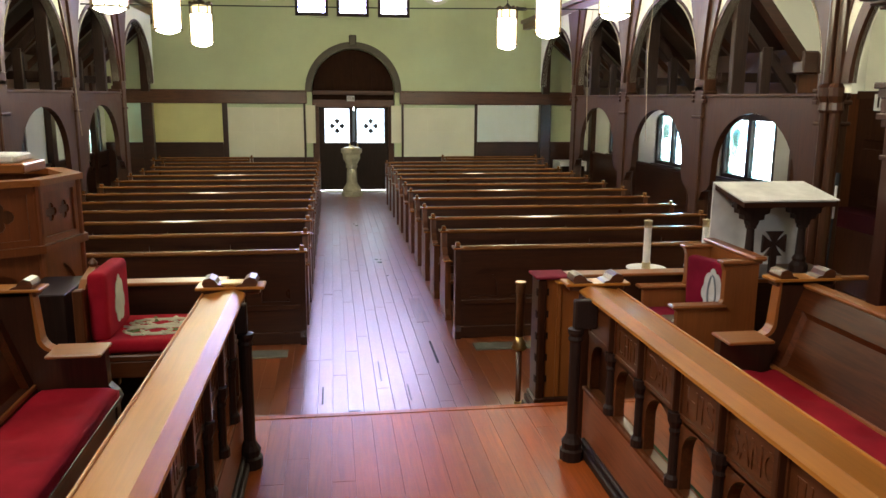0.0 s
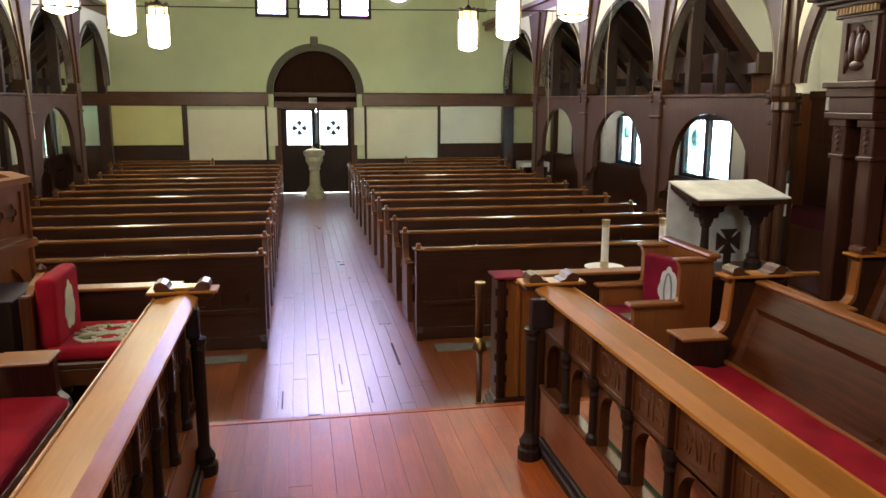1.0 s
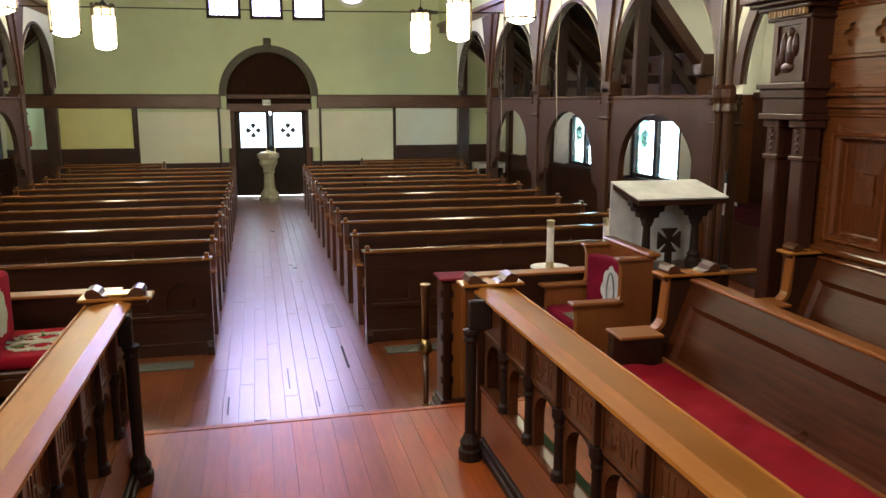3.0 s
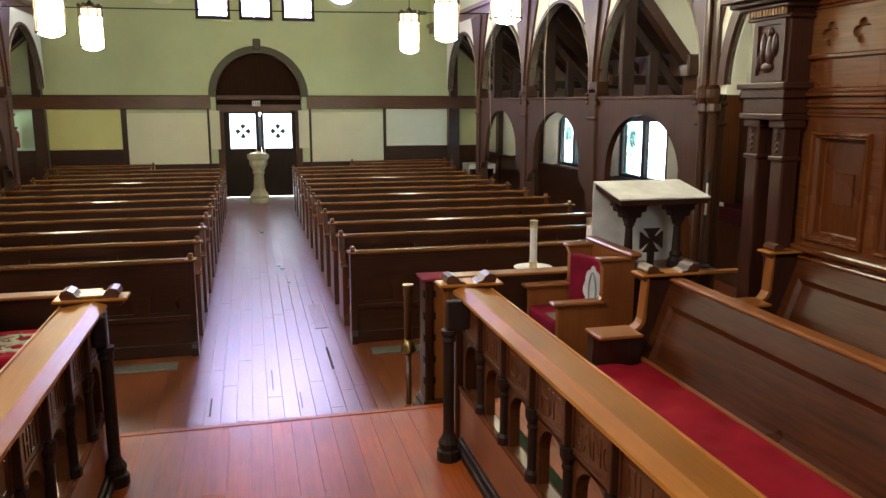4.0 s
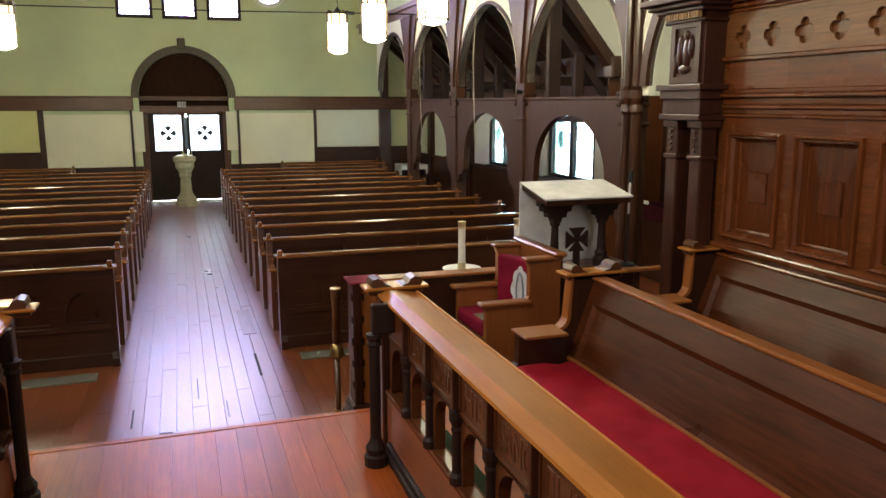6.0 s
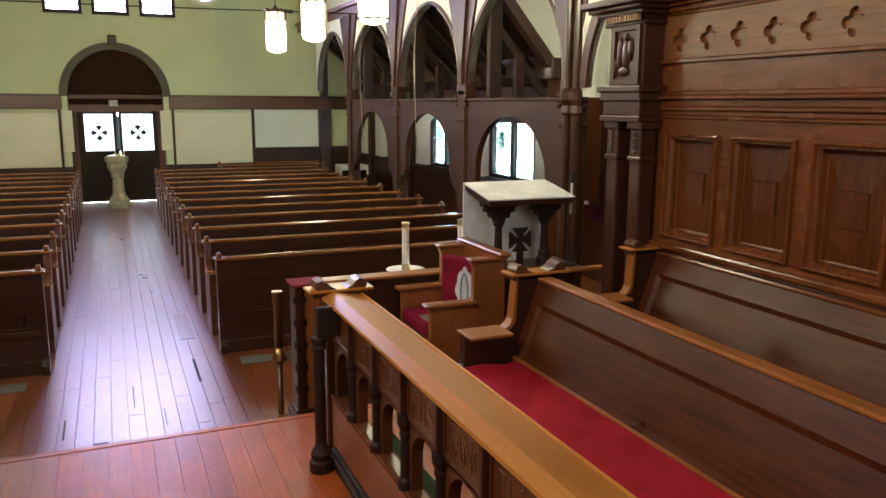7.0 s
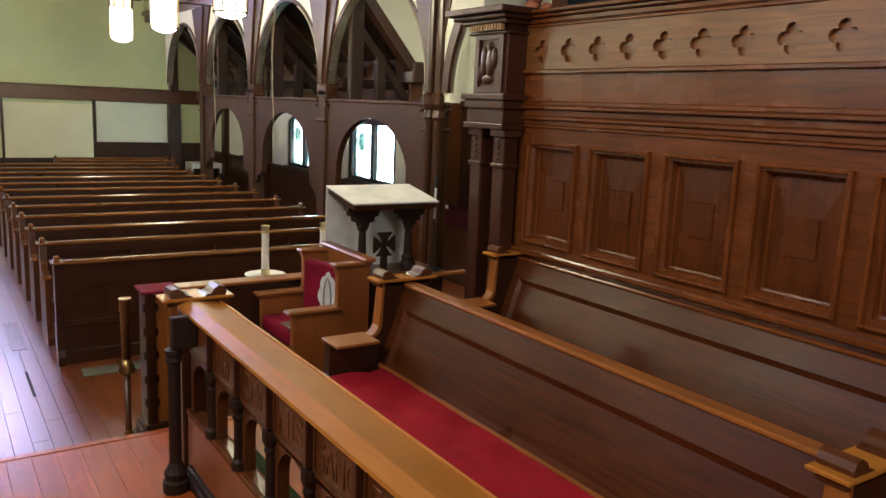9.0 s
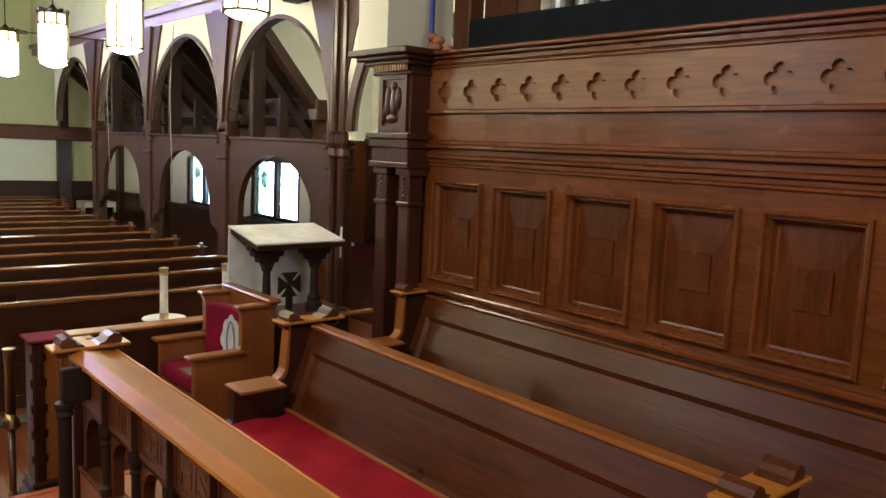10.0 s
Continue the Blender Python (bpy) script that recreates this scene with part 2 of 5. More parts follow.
def tube(bm, pts, r, seg=8):
    rings = []
    for k, p in enumerate(pts):
        p = Vector(p)
        d = (Vector(pts[min(k + 1, len(pts) - 1)]) - Vector(pts[max(k - 1, 0)])).normalized()
        a = d.orthogonal().normalized()
        b = d.cross(a)
        rings.append([bm.verts.new(p + r * (a * math.cos(2 * math.pi * j / seg) + b * math.sin(2 * math.pi * j / seg))) for j in range(seg)])
    for a, b in zip(rings, rings[1:]):
        for j in range(seg):
            bm.faces.new((a[j], a[(j + 1) % seg], b[(j + 1) % seg], b[j]))
    bm.faces.new(rings[0][::-1])
    bm.faces.new(rings[-1])
    return bm


def part(name, bm, mat, parent=None, label="", smooth=False):
    bmesh.ops.recalc_face_normals(bm, faces=bm.faces)
    me = bpy.data.meshes.new(name)
    bm.to_mesh(me)
    bm.free()
    me.materials.append(mat)
    if smooth:
        for p in me.polygons:
            p.use_smooth = True
    ob = new(name, me)
    if parent:
        ob.parent = parent
        ob.matrix_parent_inverse = parent.matrix_basis.inverted()
    if label:
        ob["label"] = label
    return ob


def thing(name, at, label, category, group="", kind=""):
    ob = new(name)
    ob.location = at
    ob.empty_display_size = 0.1
    return tagged(ob, label, category, group, kind)


def setting(name, bm, mat, label, category):
    return tagged(part(name, bm, mat), label, category, kind="structure")


# ---- the large structure ----
PY = [9.46, 12.13, 14.82, 17.52]       # arcade posts along the nave
RX, LX = 4.57, -3.90                 # nave faces of the two arcades
RW = 6.19                            # inner face of the north aisle wall

setting("ground", boxes((-60, 60, -60, 60, -0.4, -0.3)), plain("earth", (0.08, 0.07, 0.05), 0.9), "plain dark earth below the building", "ground")
floor = setting("floor", boxes((LW, RW + 0.6, 6.9, WY + 0.6, -0.2, -0.012)), w_dark_y, "reddish brown varnished plank floor of the nave", "floor")
chancel_floor = setting("chancel_floor", boxes((-4.2, 4.4, -5.0, 6.86, 0.2, CH - 0.012)), w_dark_y, "orange brown varnished plank floor of the choir", "floor")
steps = setting("chancel_steps", boxes((-4.2, 1.755, 6.86, 7.16, -0.1, 0.30), (-4.2, 1.755, 7.16, 7.46, -0.1, 0.15), (1.76, 6.8, 6.86, 7.84, -0.1, 0.30)), w_mid_x, "wooden steps from the nave to the choir", "steps")
part("nosing", boxes((-4.2, 4.4, 6.84, 6.90, CH - 0.035, CH + 0.003), bevel=0.008), w_chancel, steps)

# west wall with the portal, three lights and two round windows
WIN_W = [(-0.935, -0.255), (0.05, 0.72), (1.04, 1.71)]
holes = [arch(CX - 1.0, CX + 1.03, 0.001, 2.48, 3.50, 12)]
holes += [arch(a, b, 4.30, 7.5, 7.9) for a, b in WIN_W]
ROUND_W = [(2.42, 5.0), (CX * 2 - 2.42, 5.0)]
holes += [[(cx + 0.36 * math.cos(k * math.pi / 12), cz + 0.36 * math.sin(k * math.pi / 12)) for k in range(24)] for cx, cz in ROUND_W]
wall_west = setting("wall_west", plate(bmesh.new(), rect(LW - 0.3, RW + 0.3, -0.3, 10.0), holes, "y", WY, WY + 0.35), p_wall, "pale green plastered end wall of the nave", "wall")
bm = plate(bmesh.new(), arch(CX - 1.16, CX + 1.19, 2.46, 2.48, 3.66, 12), [arch(CX - 1.0, CX + 1.03, 2.461, 2.48, 3.50, 12)], "y", WY - 0.07, WY + 0.05)
setting("trim_arch", box(bm, CX - 0.08, CX + 0.10, WY - 0.10, WY, 3.58, 3.82, bevel=0.02), plain("arch_stone", (0.10, 0.085, 0.06), 0.7), "grey brown moulded arch over the portal", "trim")

for k, (a, b) in enumerate(WIN_W):
    w = thing("window_%d" % (k + 1), ((a + b) / 2, WY, 4.3), "tall pink and blue leaded glass light in the end wall", "window", "west lights", "structure")
    part("window_frame", plate(bmesh.new(), arch(a - 0.05, b + 0.05, 4.24, 7.5, 7.96), [arch(a + 0.02, b - 0.02, 4.33, 7.5, 7.87)], "y", WY - 0.03, WY + 0.06), w_black, w)
    part("window_sill", boxes((a - 0.07, b + 0.07, WY - 0.06, WY + 0.02, 4.215, 4.245), bevel=0.006), p_wall, w)
    part("pane", plate(bmesh.new(), arch(a, b, 4.30, 7.5, 7.9), [], "y", WY + 0.10, WY + 0.108), glass_west, w)
    part("glazing_bar", boxes((a, b, WY + 0.085, WY + 0.1, 4.86, 4.88), (a, b, WY + 0.085, WY + 0.1, 5.5, 5.52)), lead, w)
for k, (cx, cz) in enumerate(ROUND_W):
    ring = lambda r: [(cx + r * math.cos(j * math.pi / 12), cz + r * math.sin(j * math.pi / 12)) for j in range(24)]
    w = thing("window_%d" % (k + 4), (cx, WY, cz), "small round window with a pale moulded rim", "window", "round windows", "structure")
    part("window_frame", plate(bmesh.new(), ring(0.44), [ring(0.34)], "y", WY - 0.05, WY + 0.06), p_pale, w)
    part("pane", plate(bmesh.new(), ring(0.36), [], "y", WY + 0.10, WY + 0.108), glass_west, w)

# timber band and posts over boards on the west wall
band_z = (2.175, 2.49)
setting("trim_band", boxes((LW, CX - 1.12, WY - 0.09, WY, *band_z), (CX + 1.15, RW, WY - 0.09, WY, *band_z), (LW, CX - 1.14, WY - 0.13, WY, 2.46, 2.50), (CX + 1.17, RW, WY - 0.13, WY, 2.46, 2.50), bevel=0.01), w_mid_x, "broad dark timber band across the end wall", "trim")
posts = [(-4.62, -4.36), (-2.78, -2.655), (-0.85, -0.80), (1.555, 1.61), (3.40, 3.475), (5.06, 5.34)]
bm = bmesh.new()
for a, b in posts:
    deep = 0.22 if b - a > 0.2 else 0.05
    box(bm, a, b, WY - deep, WY, 0.0, band_z[0] + 0.01, bevel=0.008)
box(bm, LW, CX - 0.99, WY - 0.04, WY, 0.0, 0.88)
box(bm, CX + 1.0, RW, WY - 0.04, WY, 0.0, 0.88)
for a, b in ((LW, -2.78), (3.475, RW)):
    box(bm, a, b, WY - 0.05, WY, 0.86, 1.24, bevel=0.006)
    box(bm, a, b, WY - 0.08, WY, 1.21, 1.25, bevel=0.006)
for s in (-4.50, 5.20):
    box(bm, s - 0.09, s + 0.09, WY - 0.2, WY, 2.45, 6.0)
setting("wainscot_west", bm, w_dark_x, "dark timber posts and wainscot of the end wall", "wainscot")
for k, (a, b, z0, z1, mat) in enumerate([(-2.655, -0.85, 0.87, 2.08, p_panel), (1.61, 3.40, 0.87, 2.09, p_panel), (-4.36, -2.78, 1.25, 2.18, p_yellow), (3.475, 5.06, 1.25, 2.18, p_pale), (-0.79, -0.565, 1.22, 2.14, p_panel), (1.30, 1.55, 1.22, 2.14, p_panel)]):
    board = setting("wall_board_%d" % (k + 1), boxes((a, b, WY - 0.030, WY - 0.006, z0, z1), bevel=0.003), mat, "plain cream board between dark posts", "board")
    if b - a > 1.0 and mat is p_panel:
        w, h = (b - a - 0.02) / 3, z1 - z0 - 0.02
        for c in range(3):
            for lo, hi in ((0.0, 0.52), (0.52, 1.0)):
                part("sheet", boxes((a + 0.01 + w * c + 0.003, a + 0.01 + w * (c + 1) - 0.003, WY - 0.035, WY - 0.0305, z0 + 0.01 + h * lo + 0.003, z0 + 0.01 + h * hi - 0.003), bevel=0.0015), mat, board)

# portal with transom and double doors
DY = WY + 0.30
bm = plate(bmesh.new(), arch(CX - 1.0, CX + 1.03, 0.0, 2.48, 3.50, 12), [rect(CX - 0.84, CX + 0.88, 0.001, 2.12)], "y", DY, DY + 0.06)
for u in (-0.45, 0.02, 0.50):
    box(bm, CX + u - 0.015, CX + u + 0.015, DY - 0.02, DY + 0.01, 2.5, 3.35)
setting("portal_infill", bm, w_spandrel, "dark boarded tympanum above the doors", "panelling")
bm = boxes((CX - 1.0, CX + 1.03, DY - 0.16, DY, 2.095, 2.28), (CX - 1.0, CX + 1.03, DY - 0.20, DY, 2.40, 2.50), (CX - 1.0, CX - 0.84, DY - 0.05, DY, 0, 2.12), (CX + 0.88, CX + 1.03, DY - 0.05, DY, 0, 2.12), bevel=0.01)
setting("portal_frame", bm, w_mid_x, "dark timber transom and door posts", "door frame")


def door_leaf(name, a, b):
    d = thing(name, ((a + b) / 2, DY, 0), "black double door leaf with a frosted pane and a cross in it", "door", "portal doors", "structure")
    ga, gb = (-0.345, 0.27) if a < CX else (0.46, 1.145)
    ga, gb = max(ga, a + 0.05), min(gb, b - 0.05)
    part("door_panel", plate(bmesh.new(), rect(a, b, 0.016, 2.11), [rect(ga, gb, 1.21, 2.06)], "y", DY + 0.0, DY + 0.05), w_black, d)
    part("pane", boxes((ga, gb, DY + 0.02, DY + 0.026, 1.21, 2.06)), glass_door, d, "frosted white glass")
    c, z = (ga + gb) / 2, 1.63
    bm = bmesh.new()
    for k in range(4):
        ca, sa = math.cos(k * math.pi / 2), math.sin(k * math.pi / 2)
        o = [(0.035, 0.0), (0.14, 0.075), (0.165, 0.03), (0.19, 0.0), (0.165, -0.03), (0.14, -0.075)]
        t = lambda p: (c + p[0] * ca - p[1] * sa, z + p[0] * sa + p[1] * ca)
        plate(bm, [t(p) for p in o], [], "y", DY - 0.004, DY + 0.018)
    part("cross", bm, lead, d, "dark leaded cross")
    bm = plate(bmesh.new(), rect(ga + 0.03, gb - 0.03, 1.24, 2.03), [rect(ga + 0.042, gb - 0.042, 1.252, 2.018)], "y", DY + 0.008, DY + 0.018)
    part("lead_border", bm, lead, d)
    part("door_handle", boxes((gb - 0.02 if a < CX else ga - 0.02, (gb if a < CX else ga) + 0.02, DY - 0.05, DY, 0.95, 1.2), bevel=0.01), brass, d)
    return d


door_leaf("door_1", CX - 0.84, CX + 0.01)
door_leaf("door_2", CX + 0.035, CX + 0.88)
# plain bright outdoors beyond the openings
for k, (x0, x1, z0, z1) in enumerate([(-1.6, 2.4, 0.0, 3.0), (-2.5, 3.3, 3.8, 8.8)]):
    setting("backdrop_%d" % (k + 1), boxes((x0, x1, WY + 0.9, WY + 0.92, z0, z1)), day, "plain bright daylight outside", "backdrop")

# aisle walls with paired lights
WIN_A = [(12.92, 14.53), (15.75, 17.22), (18.55, 19.85)]


def aisle_wall(side, wx, tag):
    s = 1 if side > 0 else -1
    wins = WIN_A if s > 0 else [(15.7, 17.1), (20.7, 21.7)]
    holes = [arch(a, b, 1.10 if s > 0 else 0.75, 1.92, 2.14) for a, b in wins] + ([] if s > 0 else [arch(7.8, 9.4, 3.1, 5.0, 5.7)])
    setting("wall_" + tag, plate(bmesh.new(), rect(6.5, WY + 0.3, -0.3, 9.0) if s < 0 else rect(11.8, WY + 0.3, -0.3, 9.0), holes, "x", wx, wx + s * 0.3), p_pale, "cream plastered aisle wall", "wall")
    bm = bmesh.new()
    y0 = 11.8 if s > 0 else 6.6
    box(bm, min(wx, wx - s * 0.04), max(wx, wx - s * 0.04), y0, WY, 0, 1.06)
    box(bm, min(wx, wx - s * 0.07), max(wx, wx - s * 0.07), y0, WY, 1.03, 1.08, bevel=0.01)
    for y in (15.52, 18.15, 20.9):
        box(bm, min(wx, wx - s * 0.12), max(wx, wx - s * 0.12), y - 0.11, y + 0.11, 0, 3.0)
    box(bm, min(wx, wx - s * 0.05), max(wx, wx - s * 0.05), y0, WY, 2.30, 3.2)
    setting("wainscot_" + tag, bm, w_dark_y, "dark timber wainscot and wall posts of the aisle", "wainscot")
    for k, (a, b) in enumerate(wins):
        z0 = 1.10 if s > 0 else 0.75
        w = thing("window_%s_%d" % (tag, k + 1), (wx, (a + b) / 2, z0), "paired arched leaded window with pale glass and blue medallions", "window", "aisle windows", "structure")
        c = (a + b) / 2
        holes = [rect(a + 0.10, c - 0.055, z0 + 0.06, 2.03), rect(c + 0.055, b - 0.10, z0 + 0.06, 2.03)]
        part("window_frame", plate(bmesh.new(), arch(a, b, z0, 1.92, 2.14), holes, "x", wx + s * 0.02, wx + s * 0.10), w_black, w)
        part("window_sill", boxes((min(wx + s * 0.1, wx - s * 0.06), max(wx + s * 0.1, wx - s * 0.06), a - 0.04, b + 0.04, z0 - 0.05, z0), bevel=0.008), w_black, w)
        for u0, u1 in ((a + 0.10, c - 0.055), (c + 0.055, b - 0.10)):
            pane = part("pane", boxes((min(wx + s * 0.055, wx + s * 0.06), max(wx + s * 0.055, wx + s * 0.06), u0, u1, z0 + 0.06, 2.03)), glass_aisle, w)
            m, zc, h, g = (u0 + u1) / 2, 1.74, 0.14, (u1 - u0) * 0.24
            o = [(m + g * math.cos(q * math.pi / 8), zc + h * math.sin(q * math.pi / 8)) for q in range(16)]
            part("medallion", plate(bmesh.new(), o, [], "x", wx + s * 0.048, wx + s * 0.054), glass_blue, w, "blue green glass medallion")
        setting("backdrop_%s_%d" % (tag, k + 1), boxes((min(wx + s * 0.9, wx + s * 0.92), max(wx + s * 0.9, wx + s * 0.92), a - 1.2, b + 1.2, -0.2, 3.2)), day, "plain bright daylight outside", "backdrop")


aisle_wall(1, RW, "north")
aisle_wall(-1, LW, "south")


# arcades: posts that fan out upwards, beams, curved braces and arches in pale plaster
HALF, SPRING, CROWN, WIDE = 1.345, 2.60, 3.74, 1.20


def arch_edge(z):
    """Distance of the upper arch from the middle of its post at a height."""
    return HALF - WIDE * math.sqrt(max(0.0, 1 - ((max(z, SPRING) - SPRING) / (CROWN - SPRING)) ** 2))


def fan_half(z):
    """Half width of the timber post above its corbels."""
    return min(0.115 + 0.34 * (max(0.0, z - 2.5) / 1.25) ** 1.5, arch_edge(min(z, CROWN)) - 0.02)


cream_conduit = plain("cream_conduit", (0.36, 0.32, 0.22), 0.5)


def arcade(fx, s, tag, deep):
    """fx: nave face; s: +1 when the aisle lies at larger x."""
    x0, x1 = sorted((fx, fx + s * deep))
    b0, b1 = sorted((fx + s * 0.03, fx + s * 0.19))
    m0, m1 = sorted((fx + s * 0.03, fx + s * 0.11))
    ys = PY
    for y in PY:
        p = thing("arcade_post", (fx + s * 0.12, y, 0), "square brown timber arcade post that widens upwards over moulded corbels", "post", "arcade posts", "structure")
        part("shaft", boxes((x0, x1, y - 0.12, y + 0.12, 0.0, 2.52), bevel=0.015), w_post, p)
        part("collar", boxes((x0 - 0.02, x1 + 0.02, y - 0.14, y + 0.14, 2.10, 2.14), (x0 - 0.02, x1 + 0.02, y - 0.14, y + 0.14, 0.0, 0.18), bevel=0.012), w_post, p)
        part("block", boxes((min(fx, fx + s * 0.16), max(fx, fx + s * 0.16), y - 0.146, y + 0.146, 2.452, SPRING), bevel=0.006), w_post, p)
        zs = [SPRING + 0.1 * k for k in range(15)]
        fan = [(y - fan_half(z), z) for z in zs] + [(y + fan_half(z), z) for z in zs[::-1]]
        part("fan", prism(bmesh.new(), fan, "x", *sorted((fx + s * 0.005, fx + s * 0.07))), w_post, p)
        part("moulding", prism(bmesh.new(), [(y - fan_half(z) * 0.45, z) for z in zs] + [(y + fan_half(z) * 0.45, z) for z in zs[::-1]], "x", *sorted((fx - s * 0.03, fx + s * 0.006))), w_post, p)
        for d in (-1, 1):
            bm = bmesh.new()
            for j in range(3):
                box(bm, x0 - 0.02, x1 - 0.02, *sorted((y + d * 0.10, y + d * (0.165 + 0.025 * (j != 1)))), 2.30 + 0.055 * j, 2.345 + 0.055 * j, bevel=0.012)
            part("corbel", bm, w_post, p)
    for k, ya in enumerate(ys):
        yb = ya + 2 * HALF
        bay = thing("arcade_bay", (fx + s * 0.12, ya + 0.1, 2.2), "timber arcade bay with curved braces, a beam and a plastered arch", "arcade bay", "arcade bays", "structure")
        a, b, c = ya + 0.11, yb - 0.11, ya + HALF
        last = k == len(ys) - 1
        if not last:
            part("beam", boxes((b0, b1, a, b, 2.24, 2.40), (b0 - 0.02, b1 + 0.02, a, b, 2.37, 2.41), bevel=0.01), w_post, bay)
            for d, e in ((1, a), (-1, b)):
                curve = [(c - d * 0.90 * math.cos(q * math.pi / 20), 1.50 + 0.69 * math.sin(q * math.pi / 20)) for q in range(11)]
                foot = [(e, 1.02), (e + d * 0.06, 1.06), (e + d * 0.12, 1.16), (e + d * 0.25, 1.20), (e + d * 0.31, 1.27), (e + d * 0.325, 1.38)]
                part("brace", prism(bmesh.new(), foot + curve + [(c, 2.25), (e, 2.25)], "x", m0, m1), w_post, bay)
        head = [(c + WIDE * math.cos(q * math.pi / 24), SPRING + (CROWN - SPRING) * math.sin(q * math.pi / 24) + 0.03 * max(0.0, 1 - abs(q - 12) / 4)) for q in range(25)][::-1]
        part("spandrel", prism(bmesh.new(), [(ya, SPRING), *head, (yb, SPRING), (yb, 4.03), (ya, 4.03)], "x", *sorted((fx + s * 0.04, fx + s * 0.15))), p_pale, bay, "pale plaster round the arch")
        edge = [(u, v + 0.006) for u, v in head]
        part("arch_edge", prism(bmesh.new(), head + [(u + (0.05 if u > c else -0.05), v + 0.035) for u, v in edge[::-1]], "x", *sorted((fx + s * 0.03, fx + s * 0.16))), w_post, bay)
        leg = [(fx + s * 0.01, ya + arch_edge(z) - 0.035, z) for z in [2.45 + 0.08 * q for q in range(16)]]
        part("conduit", tube(bmesh.new(), leg, 0.011, 6), cream_conduit, bay, "cream painted conduit")
        if not last:
            fy = yb - 0.53
            X = lambda u: fx + s * u
            bm = bmesh.new()
            for u0, u1, top in ((0.15, 0.325, 4.0), (0.53, 0.66, 2.98)):
                box(bm, *sorted((X(u0), X(u1))), fy - 0.05, fy + 0.05, 2.30, top, bevel=0.008)
            prism(bm, [(X(0.16), 3.52), (X(1.02), 2.50), (X(1.02), 2.34), (X(0.16), 3.36)], "y", fy - 0.03, fy + 0.03)
            box(bm, *sorted((X(0.16), X(1.6))), fy + 0.25, fy + 0.35, 2.56, 2.68, bevel=0.008)
            part("truss", bm, w_black, bay, "dark timber struts across the aisle")
    bm = boxes((b0, b1, ys[0] - 0.1, WY, 4.02, 4.2), (x0 - 0.03, x1 + 0.03, ys[0] - 0.1, WY, 4.16, 4.24))
    setting("wall_plate_" + tag, bm, w_mid_y, "timber wall plate over the arcade", "beam")
    setting("wall_clerestory_" + tag, boxes((b0, b1, ys[0] - 0.1, WY, 4.24, 7.0)), p_wall, "cream plaster above the arcade", "wall")
    # lean-to roof of the aisle
    wx = RW if s > 0 else LW
    o = [(fx + s * 0.2, 4.15), (wx + s * 0.3, 2.75), (wx + s * 0.3, 2.9), (fx + s * 0.2, 4.3)]
    setting("aisle_roof_" + tag, prism(bmesh.new(), o, "y", 11.8 if s > 0 else ys[0] + 0.3, WY), w_black, "dark boarded lean-to roof of the aisle", "roof")
    for k in range(11 if s > 0 else 13):
        y = (12.0 if s > 0 else ys[0] + 0.5) + 0.92 * k
        o = [(fx + s * 0.2, 4.02), (wx, 2.72), (wx, 2.86), (fx + s * 0.2, 4.16)]
        part("rafter", prism(bmesh.new(), o, "y", y, y + 0.1), w_dark_x, bpy.data.objects["aisle_roof_" + tag])


arcade(RX, 1, "north", 0.19)
arcade(LX, -1, "south", 0.20)


# transept beside the choir: end wall over the aisle opening, side bay, panelling
o = [(4.72, 4.02), (4.92, 3.80), (5.66, 2.90), (6.25, 2.90), (6.6, 2.90), (6.6, 9), (4.72, 9)]
setting("wall_transept_west", box(prism(bmesh.new(), o, "y", 11.68, 11.8), 6.121, 6.599, 11.69, 11.8, 2.40, 2.902), p_pale, "cream plaster above the sloping aisle opening", "wall")
bm = prism(bmesh.new(), [(4.70, 4.06), (5.66, 2.94), (5.66, 2.74), (4.70, 3.86)], "y", 11.55, 11.72)
box(bm, 5.60, 5.82, 11.5, 11.72, 2.66, 2.94, bevel=0.02)
setting("trim_rake", bm, w_dark_x, "dark raking beam of the aisle opening", "beam")
setting("partition", boxes((5.66, 6.12, 11.66, 11.72, 0, 2.92), (6.12, 6.6, 11.66, 11.72, 0, 2.43), bevel=0.006), w_mid_z, "brown boarded partition at the end of the aisle", "partition")
bm = boxes((6.52, 6.6, 7.0, 11.66, 0, 2.44), (6.48, 6.6, 7.0, 11.66, 2.36, 2.46), bevel=0.006)
for k in range(7):
    y = 7.3 + 0.62 * k
    for z0, z1 in ((0.25, 1.05), (1.15, 1.75), (1.85, 2.25)):
        box(bm, 6.50, 6.53, y, y + 0.46, z0, z1, bevel=0.012)
setting("wainscot_transept", bm, w_spandrel, "dark panelled wainscot and door of the transept", "wainscot")
bay = thing("arcade_bay", (RX + 0.12, 7.3, 2.2), "wide pointed timber arch into the transept", "arcade bay", "arcade bays", "structure")
a, b = 7.30, 9.10
head = arch(a, b, 0, 2.50, 3.65, 14)[2:][::-1]
part("spandrel", prism(bmesh.new(), [(a - 0.2, 2.41), (a, 2.41), *head, (b, 2.41), (PY[0] - 0.1, 2.41), (PY[0] - 0.1, 4.4), (a - 0.2, 4.4)], "x", RX + 0.02, RX + 0.08), p_pale, bay, "pale plaster round the arch")
part("rib", prism(bmesh.new(), head + arch(a - 0.11, b + 0.11, 0, 2.50, 3.80, 14)[2:], "x", RX - 0.02, RX + 0.06), w_post, bay)
part("infill", boxes((RX + 0.06, RX + 0.16, 6.9, PY[0], 4.4, 7.0)), p_wall, bay)
p = thing("chancel_pier", (RX + 0.2, PY[0] - 0.22, 0), "clustered dark timber pier at the choir arch", "post", "", "structure")
bm = bmesh.new()
